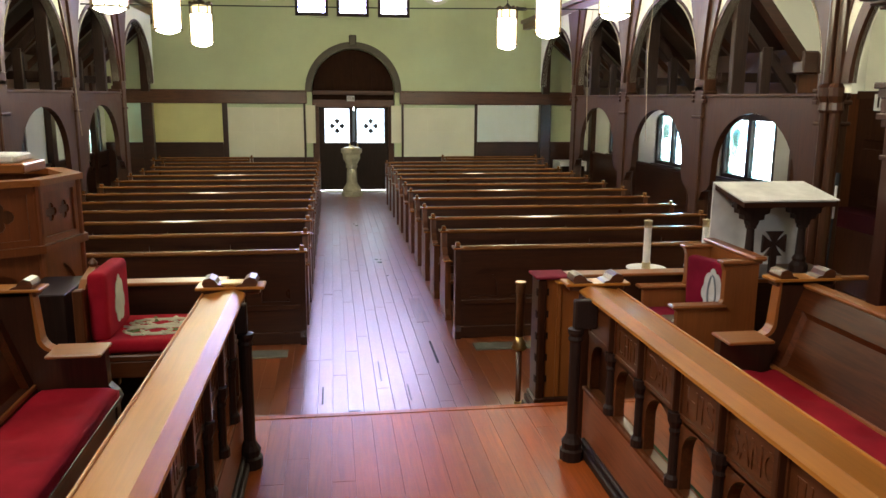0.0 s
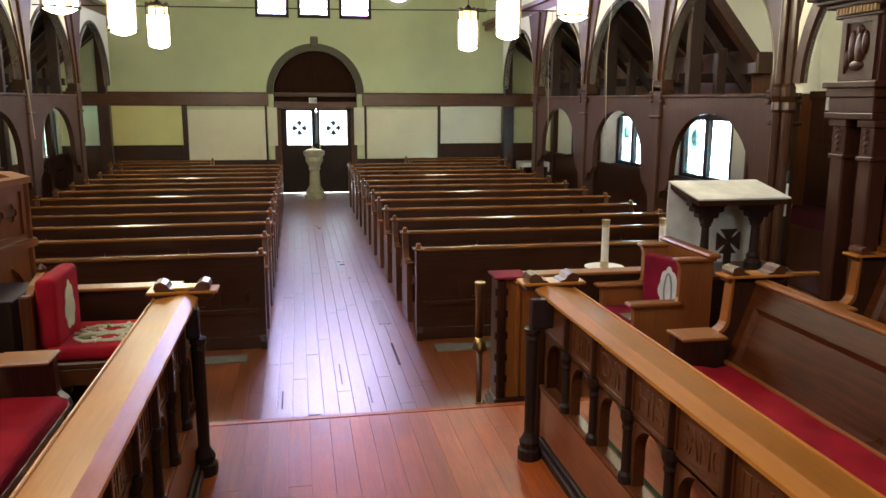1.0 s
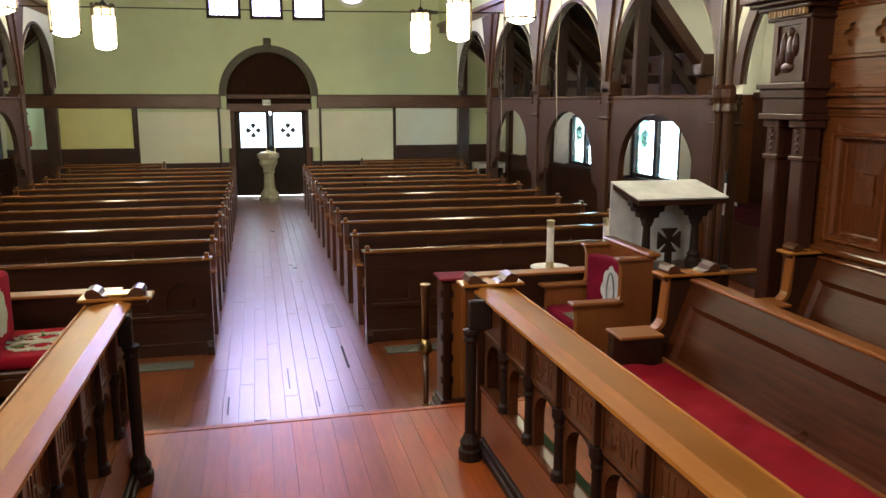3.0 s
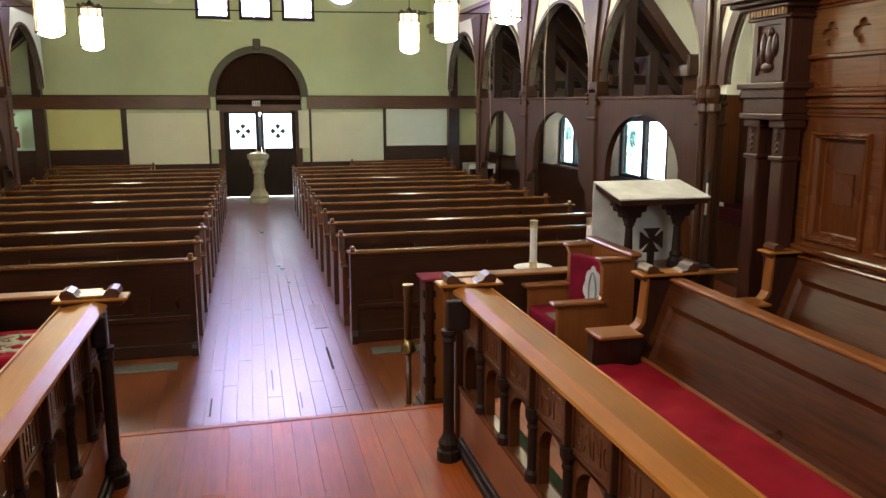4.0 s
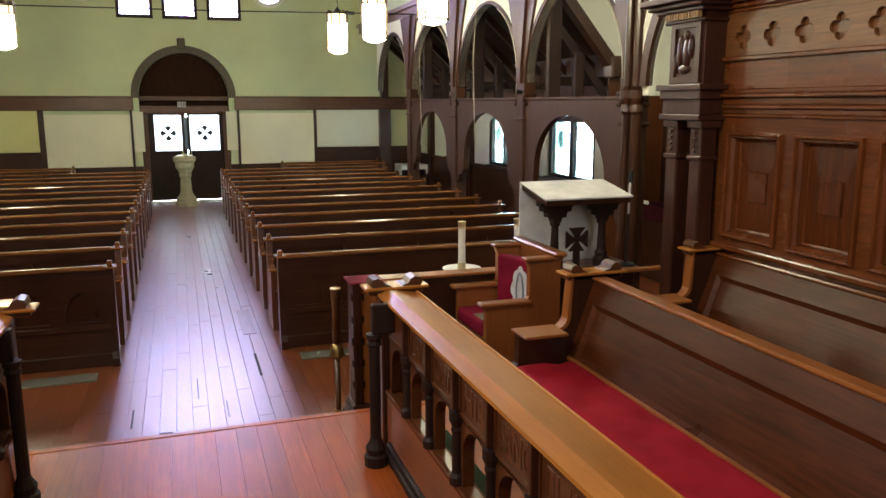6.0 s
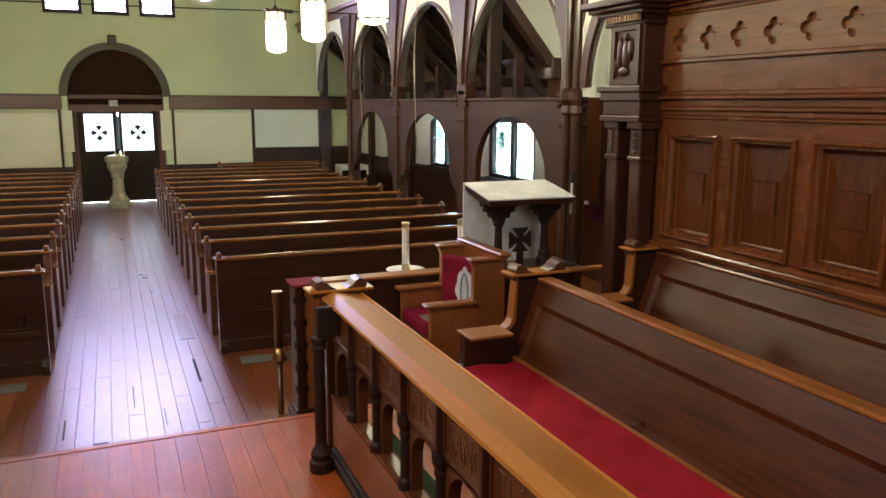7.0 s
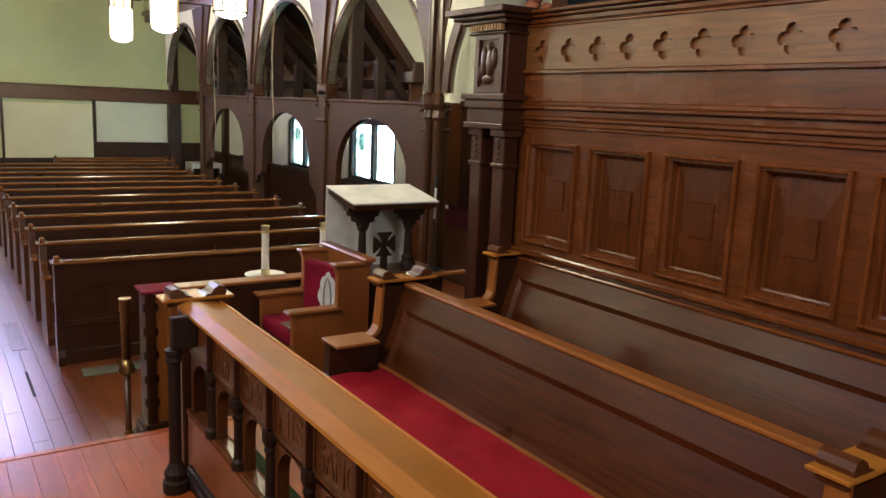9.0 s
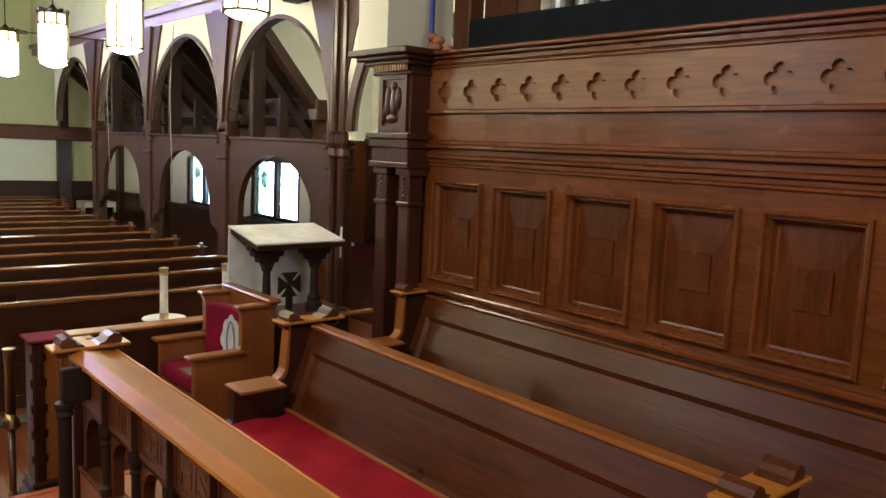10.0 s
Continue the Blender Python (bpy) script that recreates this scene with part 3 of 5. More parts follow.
for dx, dy, r in ((0.01, -0.17, 0.055), (-0.04, -0.08, 0.045)):
    lathe(bm, [(r + 0.03, 0), (r + 0.03, 0.25), (r, 0.3), (r, 2.22), (r + 0.02, 2.25), (r + 0.01, 2.32), (r + 0.035, 2.38), (r + 0.035, 2.46), (r, 2.5), (r * 0.9, 4.6)], RX + dx, PY[0] + dy, 12)
part("shafts", bm, w_dark_z, p)
sg = tagged(part("wall_sign", boxes((6.46, 6.478, 11.1, 11.3, 2.22, 2.42), bevel=0.004), paint_white), "small pale sign with unreadable lettering on the panelling", "sign")
part("bar", boxes((6.455, 6.46, 11.14, 11.17, 2.26, 2.38), (6.455, 6.46, 11.2, 11.23, 2.26, 2.38)), w_black, sg)


# ---- nave furniture ----
def pew_end(bm, x0, x1, y, front):
    """Bench end: tall at the back, a lower arm post in front of it."""
    o = [(y + 0.06, 0.0), (y + 0.075, 0.08), (y + 0.05, 0.14), (y + 0.045, 0.90), (y - 0.05, 0.90)]
    if not front:
        o += [(y - 0.07, 0.74), (y - 0.13, 0.66), (y - 0.30, 0.635), (y - 0.34, 0.63), (y - 0.35, 0.12), (y - 0.38, 0.06), (y - 0.38, 0.0)]
    else:
        o += [(y - 0.055, 0.14), (y - 0.08, 0.08), (y - 0.07, 0.0)]
    return prism(bm, o, "x", x0, x1)


def pew(x0, x1, y, front=False, label="long dark stained wooden pew with a pale worn top rail"):
    p = thing("pew", ((x0 + x1) / 2, y, 0), label, "pew", "nave pews")
    part("top_rail", boxes((x0 + 0.05, x1 - 0.05, y - 0.045, y + 0.035, 0.885, 0.925), bevel=0.012), w_rail, p, "worn shiny brown rail")
    if front:
        n = max(4, round((x1 - x0) / 0.42))
        w = (x1 - x0 - 0.16) / n
        holes = [arch(x0 + 0.08 + w * k + 0.07, x0 + 0.08 + w * (k + 1) - 0.07, 0.42, 0.50, 0.70, 5) for k in range(n)]
        part("front_panel", plate(bmesh.new(), rect(x0 + 0.05, x1 - 0.05, 0.0, 0.885), holes, "y", y - 0.02, y + 0.0), w_dark_x, p)
        part("back_panel", boxes((x0 + 0.05, x1 - 0.05, y + 0.002, y + 0.02, 0.0, 0.885)), w_dark_x, p)
        part("mid_rail", boxes((x0 + 0.05, x1 - 0.05, y - 0.035, y - 0.02, 0.34, 0.39), (x0 + 0.05, x1 - 0.05, y - 0.035, y - 0.02, 0.0, 0.12), bevel=0.005), w_dark_x, p)
    else:
        n = 4
        w = (x1 - x0 - 0.10) / n
        holes = [rect(x0 + 0.05 + w * k + 0.06, x0 + 0.05 + w * (k + 1) - 0.06, 0.52, 0.80) for k in range(n)]
        part("backrest", plate(bmesh.new(), rect(x0 + 0.05, x1 - 0.05, 0.40, 0.885), holes, "y", y - 0.03, y - 0.008), w_dark_x, p)
        part("back_panel", boxes((x0 + 0.05, x1 - 0.05, y - 0.008, y + 0.012, 0.12, 0.885)), w_dark_x, p)
        part("seat", boxes((x0 + 0.05, x1 - 0.05, y - 0.40, y - 0.02, 0.405, 0.435), bevel=0.008), w_mid_x, p)
        part("book_rack", boxes((x0 + 0.12, x1 - 0.12, y + 0.012, y + 0.10, 0.60, 0.615), (x0 + 0.12, x1 - 0.12, y + 0.088, y + 0.10, 0.615, 0.68)), w_dark_x, p)
    for a in (x0, x1 - 0.06):
        part("pew_end", pew_end(bmesh.new(), a, a + 0.06, y, front), w_mid_z if not front else w_dark_z, p)
        part("end_cap", boxes((a - 0.022, a + 0.082, y - 0.085, y + 0.07, 0.90, 0.922), bevel=0.006), w_rail, p)
        part("finial", boxes((a + 0.008, a + 0.052, y - 0.035, y + 0.035, 0.922, 0.966), bevel=0.008), w_rail, p)
        if not front:
            part("arm_cap", boxes((a - 0.018, a + 0.078, y - 0.375, y - 0.24, 0.632, 0.648), bevel=0.005), w_rail, p)
    return p


ROW = 0.918
y0 = 9.73
for s, (xa, xb) in ((1, (1.005, 4.50)), (-1, (-3.82, -0.432))):
    pew(xa, xb, y0, True, "dark front pew screen with carved pointed arch panels")
    first = pew(xa, xb, y0 + ROW + 0.06)
    for k in range(2, 12):
        copy_thing(first, pose((xa + xb) / 2, y0 + 0.06 + ROW * k, 0))
    short = pew(2.50 if s > 0 else xa - 0.4, 4.9 if s > 0 else -2.05, y0 + 0.06 + ROW * 12, False, "short dark pew at the back of the nave")
    copy_thing(short, pose(short.location.x, y0 + 0.06 + ROW * 12.75, 0))
    heat = tagged(part("floor_grille", boxes((1.15 if s > 0 else -1.2, 1.95 if s > 0 else -0.6, 9.30, 9.50, 0.0, 0.012), bevel=0.003), plain("grey_metal", (0.20, 0.20, 0.17), 0.5, 0.4)), "flat grey metal floor grille before the pew", "grille", "floor grilles")

# font
f = thing("baptismal_font", (0.285, 21.2, 0), "carved pale stone font on a stem before the doors", "font")
part("base", lathe(bmesh.new(), [(0.25, 0), (0.25, 0.09), (0.22, 0.11), (0.22, 0.17), (0.16, 0.26)], 0.285, 21.2, 8), stone, f)
part("stem", lathe(bmesh.new(), [(0.16, 0.26), (0.13, 0.32), (0.12, 0.55), (0.11, 0.66), (0.14, 0.70), (0.13, 0.76)], 0.285, 21.2, 8), stone, f)
part("bowl", lathe(bmesh.new(), [(0.13, 0.76), (0.17, 0.84), (0.205, 0.90), (0.205, 1.0), (0.235, 1.03), (0.25, 1.05), (0.25, 1.13), (0.22, 1.14), (0.18, 1.10)], 0.285, 21.2, 8), stone, f)
part("lid", lathe(bmesh.new(), [(0.20, 1.13), (0.19, 1.16), (0.08, 1.18), (0.02, 1.21)], 0.285, 21.2, 16), brass, f, "brass lid")
c = thing("paschal_candle", (0.36, 21.62, 0), "tall dark candle stand behind the font", "candle stand")
part("pole", lathe(bmesh.new(), [(0.12, 0), (0.10, 0.04), (0.022, 0.06), (0.022, 1.25), (0.05, 1.28), (0.03, 1.30)], 0.36, 21.62, 12), iron, c)
part("candle", lathe(bmesh.new(), [(0.03, 1.30), (0.03, 2.02), (0.004, 2.03)], 0.36, 21.62, 12), plain("dark_wax", (0.10, 0.13, 0.16), 0.4), c)

# side table with a white cloth
tb = thing("side_table", (6.0, 21.6, 0), "small dark table in the aisle corner", "table")
part("tabletop", boxes((5.50, 6.16, 21.3, 21.9, 0.75, 0.785), bevel=0.006), w_dark_x, tb)
for x in (5.53, 6.09):
    for y in (21.33, 21.83):
        part("leg", boxes((x, x + 0.04, y, y + 0.04, 0, 0.75)), w_dark_z, tb)
cl = tagged(part("table_cloth", boxes((5.47, 6.17, 21.27, 21.92, 0.787, 0.795), (5.47, 6.17, 21.262, 21.27, 0.68, 0.795), (5.462, 5.47, 21.27, 21.92, 0.54, 0.795), (6.1, 6.17, 21.255, 21.262, 0.56, 0.795)), c_white), "white cloth hanging over the side table", "cloth")
ex = thing("exit_sign", (0.305, DY - 0.17, 2.31), "small pale sign over the doors with unreadable lettering", "sign")
part("plate", boxes((0.21, 0.40, DY - 0.185, DY - 0.16, 2.245, 2.375), bevel=0.006), paint_white, ex)
for x in (0.235, 0.285, 0.335, 0.37):
    part("bar", boxes((x, x + 0.014, DY - 0.189, DY - 0.185, 2.27, 2.35)), plain("sign_brown", (0.18, 0.10, 0.07), 0.6), ex)
fe = thing("fire_extinguisher", (-5.1, 21.85, 1.45), "small red fire extinguisher on the end wall", "extinguisher")
part("cylinder", lathe(bmesh.new(), [(0.055, 1.32), (0.06, 1.36), (0.06, 1.66), (0.02, 1.72), (0.02, 1.76)], -5.0, 21.86, 12), plain("red_enamel", (0.25, 0.04, 0.03), 0.35), fe)
part("valve", boxes((-5.04, -4.96, 21.83, 21.89, 1.75, 1.79), bevel=0.01), iron, fe)


# ---- hanging lanterns ----
lamp_dim = glow("dim_lamp_glass", (1.0, 0.80, 0.42), 1.2)
def lantern(x, y, z, top=8.55):
    """Eight-sided lit glass lantern in a bronze cage on a rod; z is its lowest point."""
    p = thing("lantern", (x, y, z), "lit eight-sided hanging lantern of cream glass in a bronze cage", "lantern", "nave lanterns")
    r = 0.185
    part("glass", lathe(bmesh.new(), [(r - 0.014, z + 0.06), (r - 0.014, z + 0.55)], x, y, 8), lamp_glass, p, "glowing cream glass")
    part("upper_glass", lathe(bmesh.new(), [(r - 0.02, z + 0.57), (r - 0.02, z + 0.70)], x, y, 8), lamp_dim, p, "dimmer amber glass")
    part("bottom_glass", lathe(bmesh.new(), [(0.03, z), (0.11, z + 0.02), (r - 0.02, z + 0.05)], x, y, 8), lamp_glass, p, "glowing cream glass")
    for k in range(8):
        a = 2 * math.pi * k / 8
        cx, cy = x + r * math.cos(a), y + r * math.sin(a)
        part("bar", boxes((cx - 0.009, cx + 0.009, cy - 0.009, cy + 0.009, z + 0.05, z + 0.74)), bronze, p)
        a += math.pi / 8
        cx, cy = x + r * 0.93 * math.cos(a), y + r * 0.93 * math.sin(a)
        part("crest", boxes((cx - 0.03, cx + 0.03, cy - 0.03, cy + 0.03, z + 0.70, z + 0.755), bevel=0.015), bronze, p)
    for za, zb, rr in ((0.05, 0.072, r + 0.014), (0.13, 0.14, r + 0.006), (0.545, 0.565, r + 0.010), (0.69, 0.71, r + 0.014)):
        part("band", lathe(bmesh.new(), [(r - 0.02, z + za), (rr, z + za), (rr, z + zb), (r - 0.02, z + zb)], x, y, 8), bronze, p)
    part("rod", lathe(bmesh.new(), [(0.14, z + 0.70), (0.04, z + 0.78), (0.008, z + 0.82), (0.008, top)], x, y, 8), iron, p)
    return p


lan = lantern(3.02, 16.69, 3.21)
# last two: unseen, assumed to continue the rows, added to light the choir
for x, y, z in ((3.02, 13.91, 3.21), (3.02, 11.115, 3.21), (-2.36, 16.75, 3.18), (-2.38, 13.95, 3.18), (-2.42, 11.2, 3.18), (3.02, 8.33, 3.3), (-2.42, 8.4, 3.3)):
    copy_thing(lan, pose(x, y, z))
tagged(part("tie_rod", tube(bmesh.new(), [(LX, 15.3, 3.70), (-1.75, 15.3, 3.722), (0.88, 15.3, 3.742), (3.1, 15.3, 3.78), (RX, 15.3, 3.80)], 0.009, 6), iron), "thin black iron tie rod across the nave", "tie rod")
tagged(part("turnbuckle", lathe(bmesh.new(), [(0.01, 0), (0.028, 0.03), (0.028, 0.16), (0.01, 0.19)], 0, 0, 10), iron), "dark iron turnbuckle on the tie rod", "turnbuckle").matrix_basis = pose(2.85, 15.3, 3.775, 0, 90, 0)


def cord(pts, label):
    tagged(part("lamp_cord", tube(bmesh.new(), pts, 0.006, 6), plain("pale_cord", (0.45, 0.38, 0.28), 0.8)), label, "cord", "lamp cords")


for y in (12.5, 15.3):
    cord([(RX + 0.02, y + 1.3, 3.95), (RX - 0.06, y + 1.24, 3.0), (RX - 0.04, y + 1.2, 1.7)], "pale lamp cord hanging down by the arcade")
cord([(LX - 0.02, 14.3, 3.95), (LX + 0.05, 14.5, 3.0), (LX + 0.04, 14.75, 1.75)], "pale lamp cord hanging down by the arcade")


# ---- choir furniture ----
def scroll_cap(parent, xa, xb, y0, y1, z, mat=None):
    """A thin end plate with two rolled scrolls on it."""
    mat = mat or w_gold_x
    part("cap_plate", boxes((xa, xb, y0, y1, z, z + 0.016), bevel=0.004), mat, parent)
    part("cap_moulding", boxes((xa + 0.025, xb - 0.025, y0 + 0.02, y1 - 0.015, z - 0.03, z), bevel=0.008), w_mid_x, parent)
    for c, d in ((xa + 0.075, 1), (xb - 0.075, -1)):
        bm = bmesh.new()
        o = [(c - d * 0.032, z + 0.016), (c - d * 0.04, z + 0.035), (c - d * 0.03, z + 0.058), (c, z + 0.066), (c + d * 0.026, z + 0.052), (c + d * 0.04, z + 0.030), (c + d * 0.062, z + 0.024), (c + d * 0.075, z + 0.016)]
        prism(bm, o, "y", y0 + 0.012, y1 - 0.012)
        part("scroll", bm, w_mid_x, parent)


def carved_word(words, x, y, z, width, parent):
    """Raised capitals on the aisle face of a desk, read from the aisle."""
    data = bpy.data.curves.new("word", "FONT")
    data.body, data.size, data.extrude, data.bevel_depth = words, 0.15, 0.003, 0.0008
    ob = new("word", data)
    bpy.context.view_layer.update()
    me = bpy.data.meshes.new_from_object(ob.evaluated_get(bpy.context.evaluated_depsgraph_get()))
    bpy.data.objects.remove(ob)
    xs, ys = [v.co.x for v in me.vertices], [v.co.y for v in me.vertices]
    k, h = width / (max(xs) - min(xs)), 0.108 / (max(ys) - min(ys))
    for v in me.vertices:
        v.co = (x - v.co.z, y - (v.co.x - min(xs)) * k, z + (v.co.y - min(ys)) * h)
    bm = bmesh.new()
    bm.from_mesh(me)
    return part("lettering", bm, w_mid_y, parent, "carved raised capitals")


w_sill = wood("sill_wood", (0.13, 0.038, 0.011), 0.6, "y", 0.0, 0.35, 0.1)


def choir_desk(x, s, tag, col, cap, yb, post_y, first):
    """Front of the choir stalls: sloping book board over an open arcade. x: aisle face; s: +1 when the seats lie at larger x."""
    X = lambda u: x + s * u
    d = thing("choir_desk", (X(0.15), 5.0, CH), "golden oak book board over a dark carved open arcade", "choir desk", "choir desks")
    ya, pitch = 3.44, 0.364

    def bx(u0, u1, *r):
        a, b = sorted((X(u0), X(u1)))
        return (a, b, *r)

    o = [(X(-0.028), 1.316), (X(-0.026), 1.330), (X(0.030), 1.352), (X(0.186), 1.326), (X(0.186), 1.300), (X(0.04), 1.322)]
    part("book_board", prism(bmesh.new(), o, "y", ya, yb - 0.02), w_gold_y, d, "golden varnished oak board")
    part("board_lip", boxes(bx(0.185, 0.197, ya, yb - 0.02, 1.296, 1.335), bevel=0.004), w_gold_y, d)
    part("frieze", boxes(bx(0.012, 0.05, ya, yb - 0.1, 1.09, 1.325)), w_mid_y, d)
    divs = [first - pitch * k for k in range(7)]
    rng = random.Random(4)
    ends = [yb - 0.1] + divs
    hole = []
    for hi, lo in zip(ends, ends[1:]):
        part("letter_panel", plate(bmesh.new(), rect(lo + 0.012, hi - 0.012, 1.11, 1.315), [rect(lo + 0.026, hi - 0.026, 1.128, 1.295)], "x", X(0.004), X(0.013)), w_mid_y, d)
        words = {2: "D:IN", 3: "HIS:", 4: "SANC"}.get(len(hole)) if s > 0 else None
        if words:
            carved_word(words, X(0.012), hi - 0.055, 1.150, hi - lo - 0.105, d)
        elif hole:
            bm, u = bmesh.new(), hi - 0.06
            while u > lo + 0.08:
                w, kind = 0.011, rng.choice("ILHO")
                step = 0.05 if kind != "I" else 0.02
                box(bm, *bx(0.009, 0.013, u - w, u, 1.15, 1.255), bevel=0.0015)
                if kind in "HO":
                    box(bm, *bx(0.009, 0.013, u - step, u - step + w, 1.15, 1.255), bevel=0.0015)
                for z in {"I": (), "L": (1.15,), "H": (1.198,), "O": (1.15, 1.245)}[kind]:
                    box(bm, *bx(0.0092, 0.013, u - step, u - w, z, z + 0.010), bevel=0.001)
                u -= step + 0.022
            part("lettering", bm, w_mid_y, d, "worn carved lettering that cannot be read")
        hole.append(arch(lo + 0.046, hi - 0.046, 0.812, 0.965, 1.088, 8))
    part("arcade", plate(bmesh.new(), rect(ya, yb - 0.1, 0.80, 1.10), hole[:8], "x", X(0.012), X(0.060)), w_mid_y, d)
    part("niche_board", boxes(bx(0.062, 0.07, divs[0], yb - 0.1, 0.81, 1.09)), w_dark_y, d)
    for y in divs:
        bm = bmesh.new()
        lathe(bm, [(0.032, 0.81), (0.032, 0.845), (0.021, 0.86), (0.020, 1.03), (0.026, 1.045), (0.022, 1.06), (0.034, 1.09), (0.034, 1.125)], X(0.002), y, 10)
        part("colonnette", bm, w_black, d)
        part("divider", boxes(bx(-0.022, 0.012, y - 0.015, y + 0.015, 1.13, 1.315), bevel=0.004), w_dark_z, d)
    part("sill", boxes(bx(-0.01, 0.075, ya, yb - 0.08, 0.785, 0.81), bevel=0.005), w_sill, d)
    part("base_board", boxes(bx(0.0, 0.03, ya, yb - 0.08, CH, 0.785)), wood("base_board_" + tag, (0.24, 0.075, 0.03), 0.3, "y"), d)
    part("plinth", boxes(bx(-0.04, 0.03, ya, yb - 0.12, CH, CH + 0.05), bx(-0.02, 0.03, ya, yb - 0.12, CH + 0.05, CH + 0.075), bevel=0.008), w_black, d)
    part("foot_board", boxes(bx(0.10, 0.34, ya, yb - 0.1, CH + 0.06, CH + 0.09), bevel=0.006), c_green, d, "green carpeted foot board")
    for y in (post_y, ya + 0.1):
        bm = lathe(bmesh.new(), [(0.062, CH), (0.064, CH + 0.055), (0.050, CH + 0.065), (0.056, CH + 0.10), (0.040, CH + 0.125), (0.030, CH + 0.15), (0.030, 1.10), (0.040, 1.115), (0.034, 1.135), (0.042, 1.15), (0.042, 1.17)], X(col), y, 12)
        part("corner_column", bm, w_black, d)
        part("column_block", boxes(bx(col - 0.012, 0.01, y - 0.022, y + 0.03, 1.17, 1.325), bevel=0.006), w_black, d)
    for y in (yb - 0.06, ya):
        part("end_panel", boxes(bx(-0.02, 0.20, y, y + 0.07, CH, 1.30), bevel=0.006), w_dark_z, d)
    scroll_cap(d, *sorted((X(cap[0]), X(cap[1]))), yb - 0.03, yb + 0.11, 1.347)
    scroll_cap(d, *sorted((X(cap[0]), X(cap[1]))), ya - 0.05, ya + 0.06, 1.347)
    return d


choir_desk(1.178, 1, "a", -0.098, (-0.098, 0.258), 6.34, 6.13, 5.866)
choir_desk(-0.645, -1, "b", -0.04, (-0.125, 0.228), 6.47, 6.25, 5.99)


def stall(xf, s, ya, yb, z, arm, top, cushion=True, rail=None, back=0.385):
    """Choir bench. xf: front edge of the seat; s: +1 when the back lies at larger x; z: height of the seat board."""
    X = lambda u: xf + s * u
    st = thing("choir_stall", (X(0.4), (ya + yb) / 2, CH), "dark oak choir bench with a panelled sloping back and scrolled ends", "choir stall", "choir stalls")

    def bx(u0, u1, *r):
        a, b = sorted((X(u0), X(u1)))
        return (a, b, *r)

    part("seat", boxes(bx(0.0, 0.44, ya + 0.05, yb - 0.05, z - 0.035, z), bevel=0.006), w_mid_y, st)
    part("seat_front", boxes(bx(0.03, 0.05, ya + 0.05, yb - 0.05, CH, z - 0.035)), w_dark_y, st)
    tilt, high = 0.36, top - z - 0.035

    def lean(bm):
        for v in bm.verts:
            v.co.x += s * tilt * (v.co.z - z)
        return bm

    holes = [rect(ya + 0.14, yb - 0.14, z + 0.08, z + high - 0.12)]
    part("back_frame", lean(plate(bmesh.new(), rect(ya + 0.06, yb - 0.06, z - 0.03, z + high), holes, "x", X(back), X(back + 0.025))), w_back, st)
    bm = bmesh.new()
    a, b, c, e = ya + 0.14, yb - 0.14, z + 0.08, z + high - 0.12
    outer, inner = [(a, c), (b, c), (b, e), (a, e)], [(a + 0.03, c + 0.02), (b - 0.03, c + 0.02), (b - 0.03, e - 0.035), (a + 0.03, e - 0.035)]
    vo = [bm.verts.new((X(back + 0.005), u, v)) for u, v in outer]
    vi = [bm.verts.new((X(back + 0.026), u, v)) for u, v in inner]
    for k in range(4):
        bm.faces.new((vo[k], vo[(k + 1) % 4], vi[(k + 1) % 4], vi[k]))
    bm.faces.new(vi)
    part("back_panel", lean(bm), w_back, st, "brown worn panel with a bevelled edge")
    part("back_rear", lean(boxes(bx(back + 0.03, back + 0.045, ya + 0.06, yb - 0.06, z - 0.3, z + high))), w_dark_y, st)
    xt = back + tilt * high
    part("top_rail", boxes(bx(xt - 0.012, xt + 0.075, ya + 0.06, yb - 0.06, z + high - 0.003, z + high + 0.022), bevel=0.008), rail or w_oak_y, st, "varnished oak rail")
    part("seat_bead", boxes(bx(back + 0.015, back + 0.035, ya + 0.08, yb - 0.08, z + 0.06, z + 0.085), bevel=0.004), w_oak_y, st)
    for y in (ya, yb - 0.075):
        curve = [(0.08 * math.sin(k * 0.314), 0.08 * (1 - math.cos(k * 0.314))) for k in range(1, 6)]
        o = [(X(0.02), CH), (X(0.02), z - 0.06), (X(0.0), z - 0.02), (X(0.015), z + 0.02), (X(0.055), z + 0.06), (X(0.06), arm), (X(0.31), arm)]
        o += [(X(0.31 + u), arm + v) for u, v in curve]
        o += [(X(0.40), top), (X(0.70), top), (X(0.70), CH)]
        part("end_panel", prism(bmesh.new(), o, "y", y, y + 0.07), w_dark_z, st)
        part("armrest", boxes(bx(0.045, 0.315, y - 0.115, y + 0.09, arm, arm + 0.018), bevel=0.005), w_oak_x, st, "varnished oak arm")
        strip = [(X(0.30), arm)] + [(X(0.305 + u), arm + v) for u, v in curve] + [(X(0.396), top), (X(0.384), top)] + [(X(0.295 + u * 0.87), arm + 0.013 + v) for u, v in curve[::-1]] + [(X(0.29), arm + 0.016)]
        part("arm_sweep", prism(bmesh.new(), strip, "y", y - 0.003, y + 0.073), w_oak_z, st, "upswept oak edge of the bench end")
        scroll_cap(st, *sorted((X(0.34), X(0.745))), y - 0.02, y + 0.12, top)
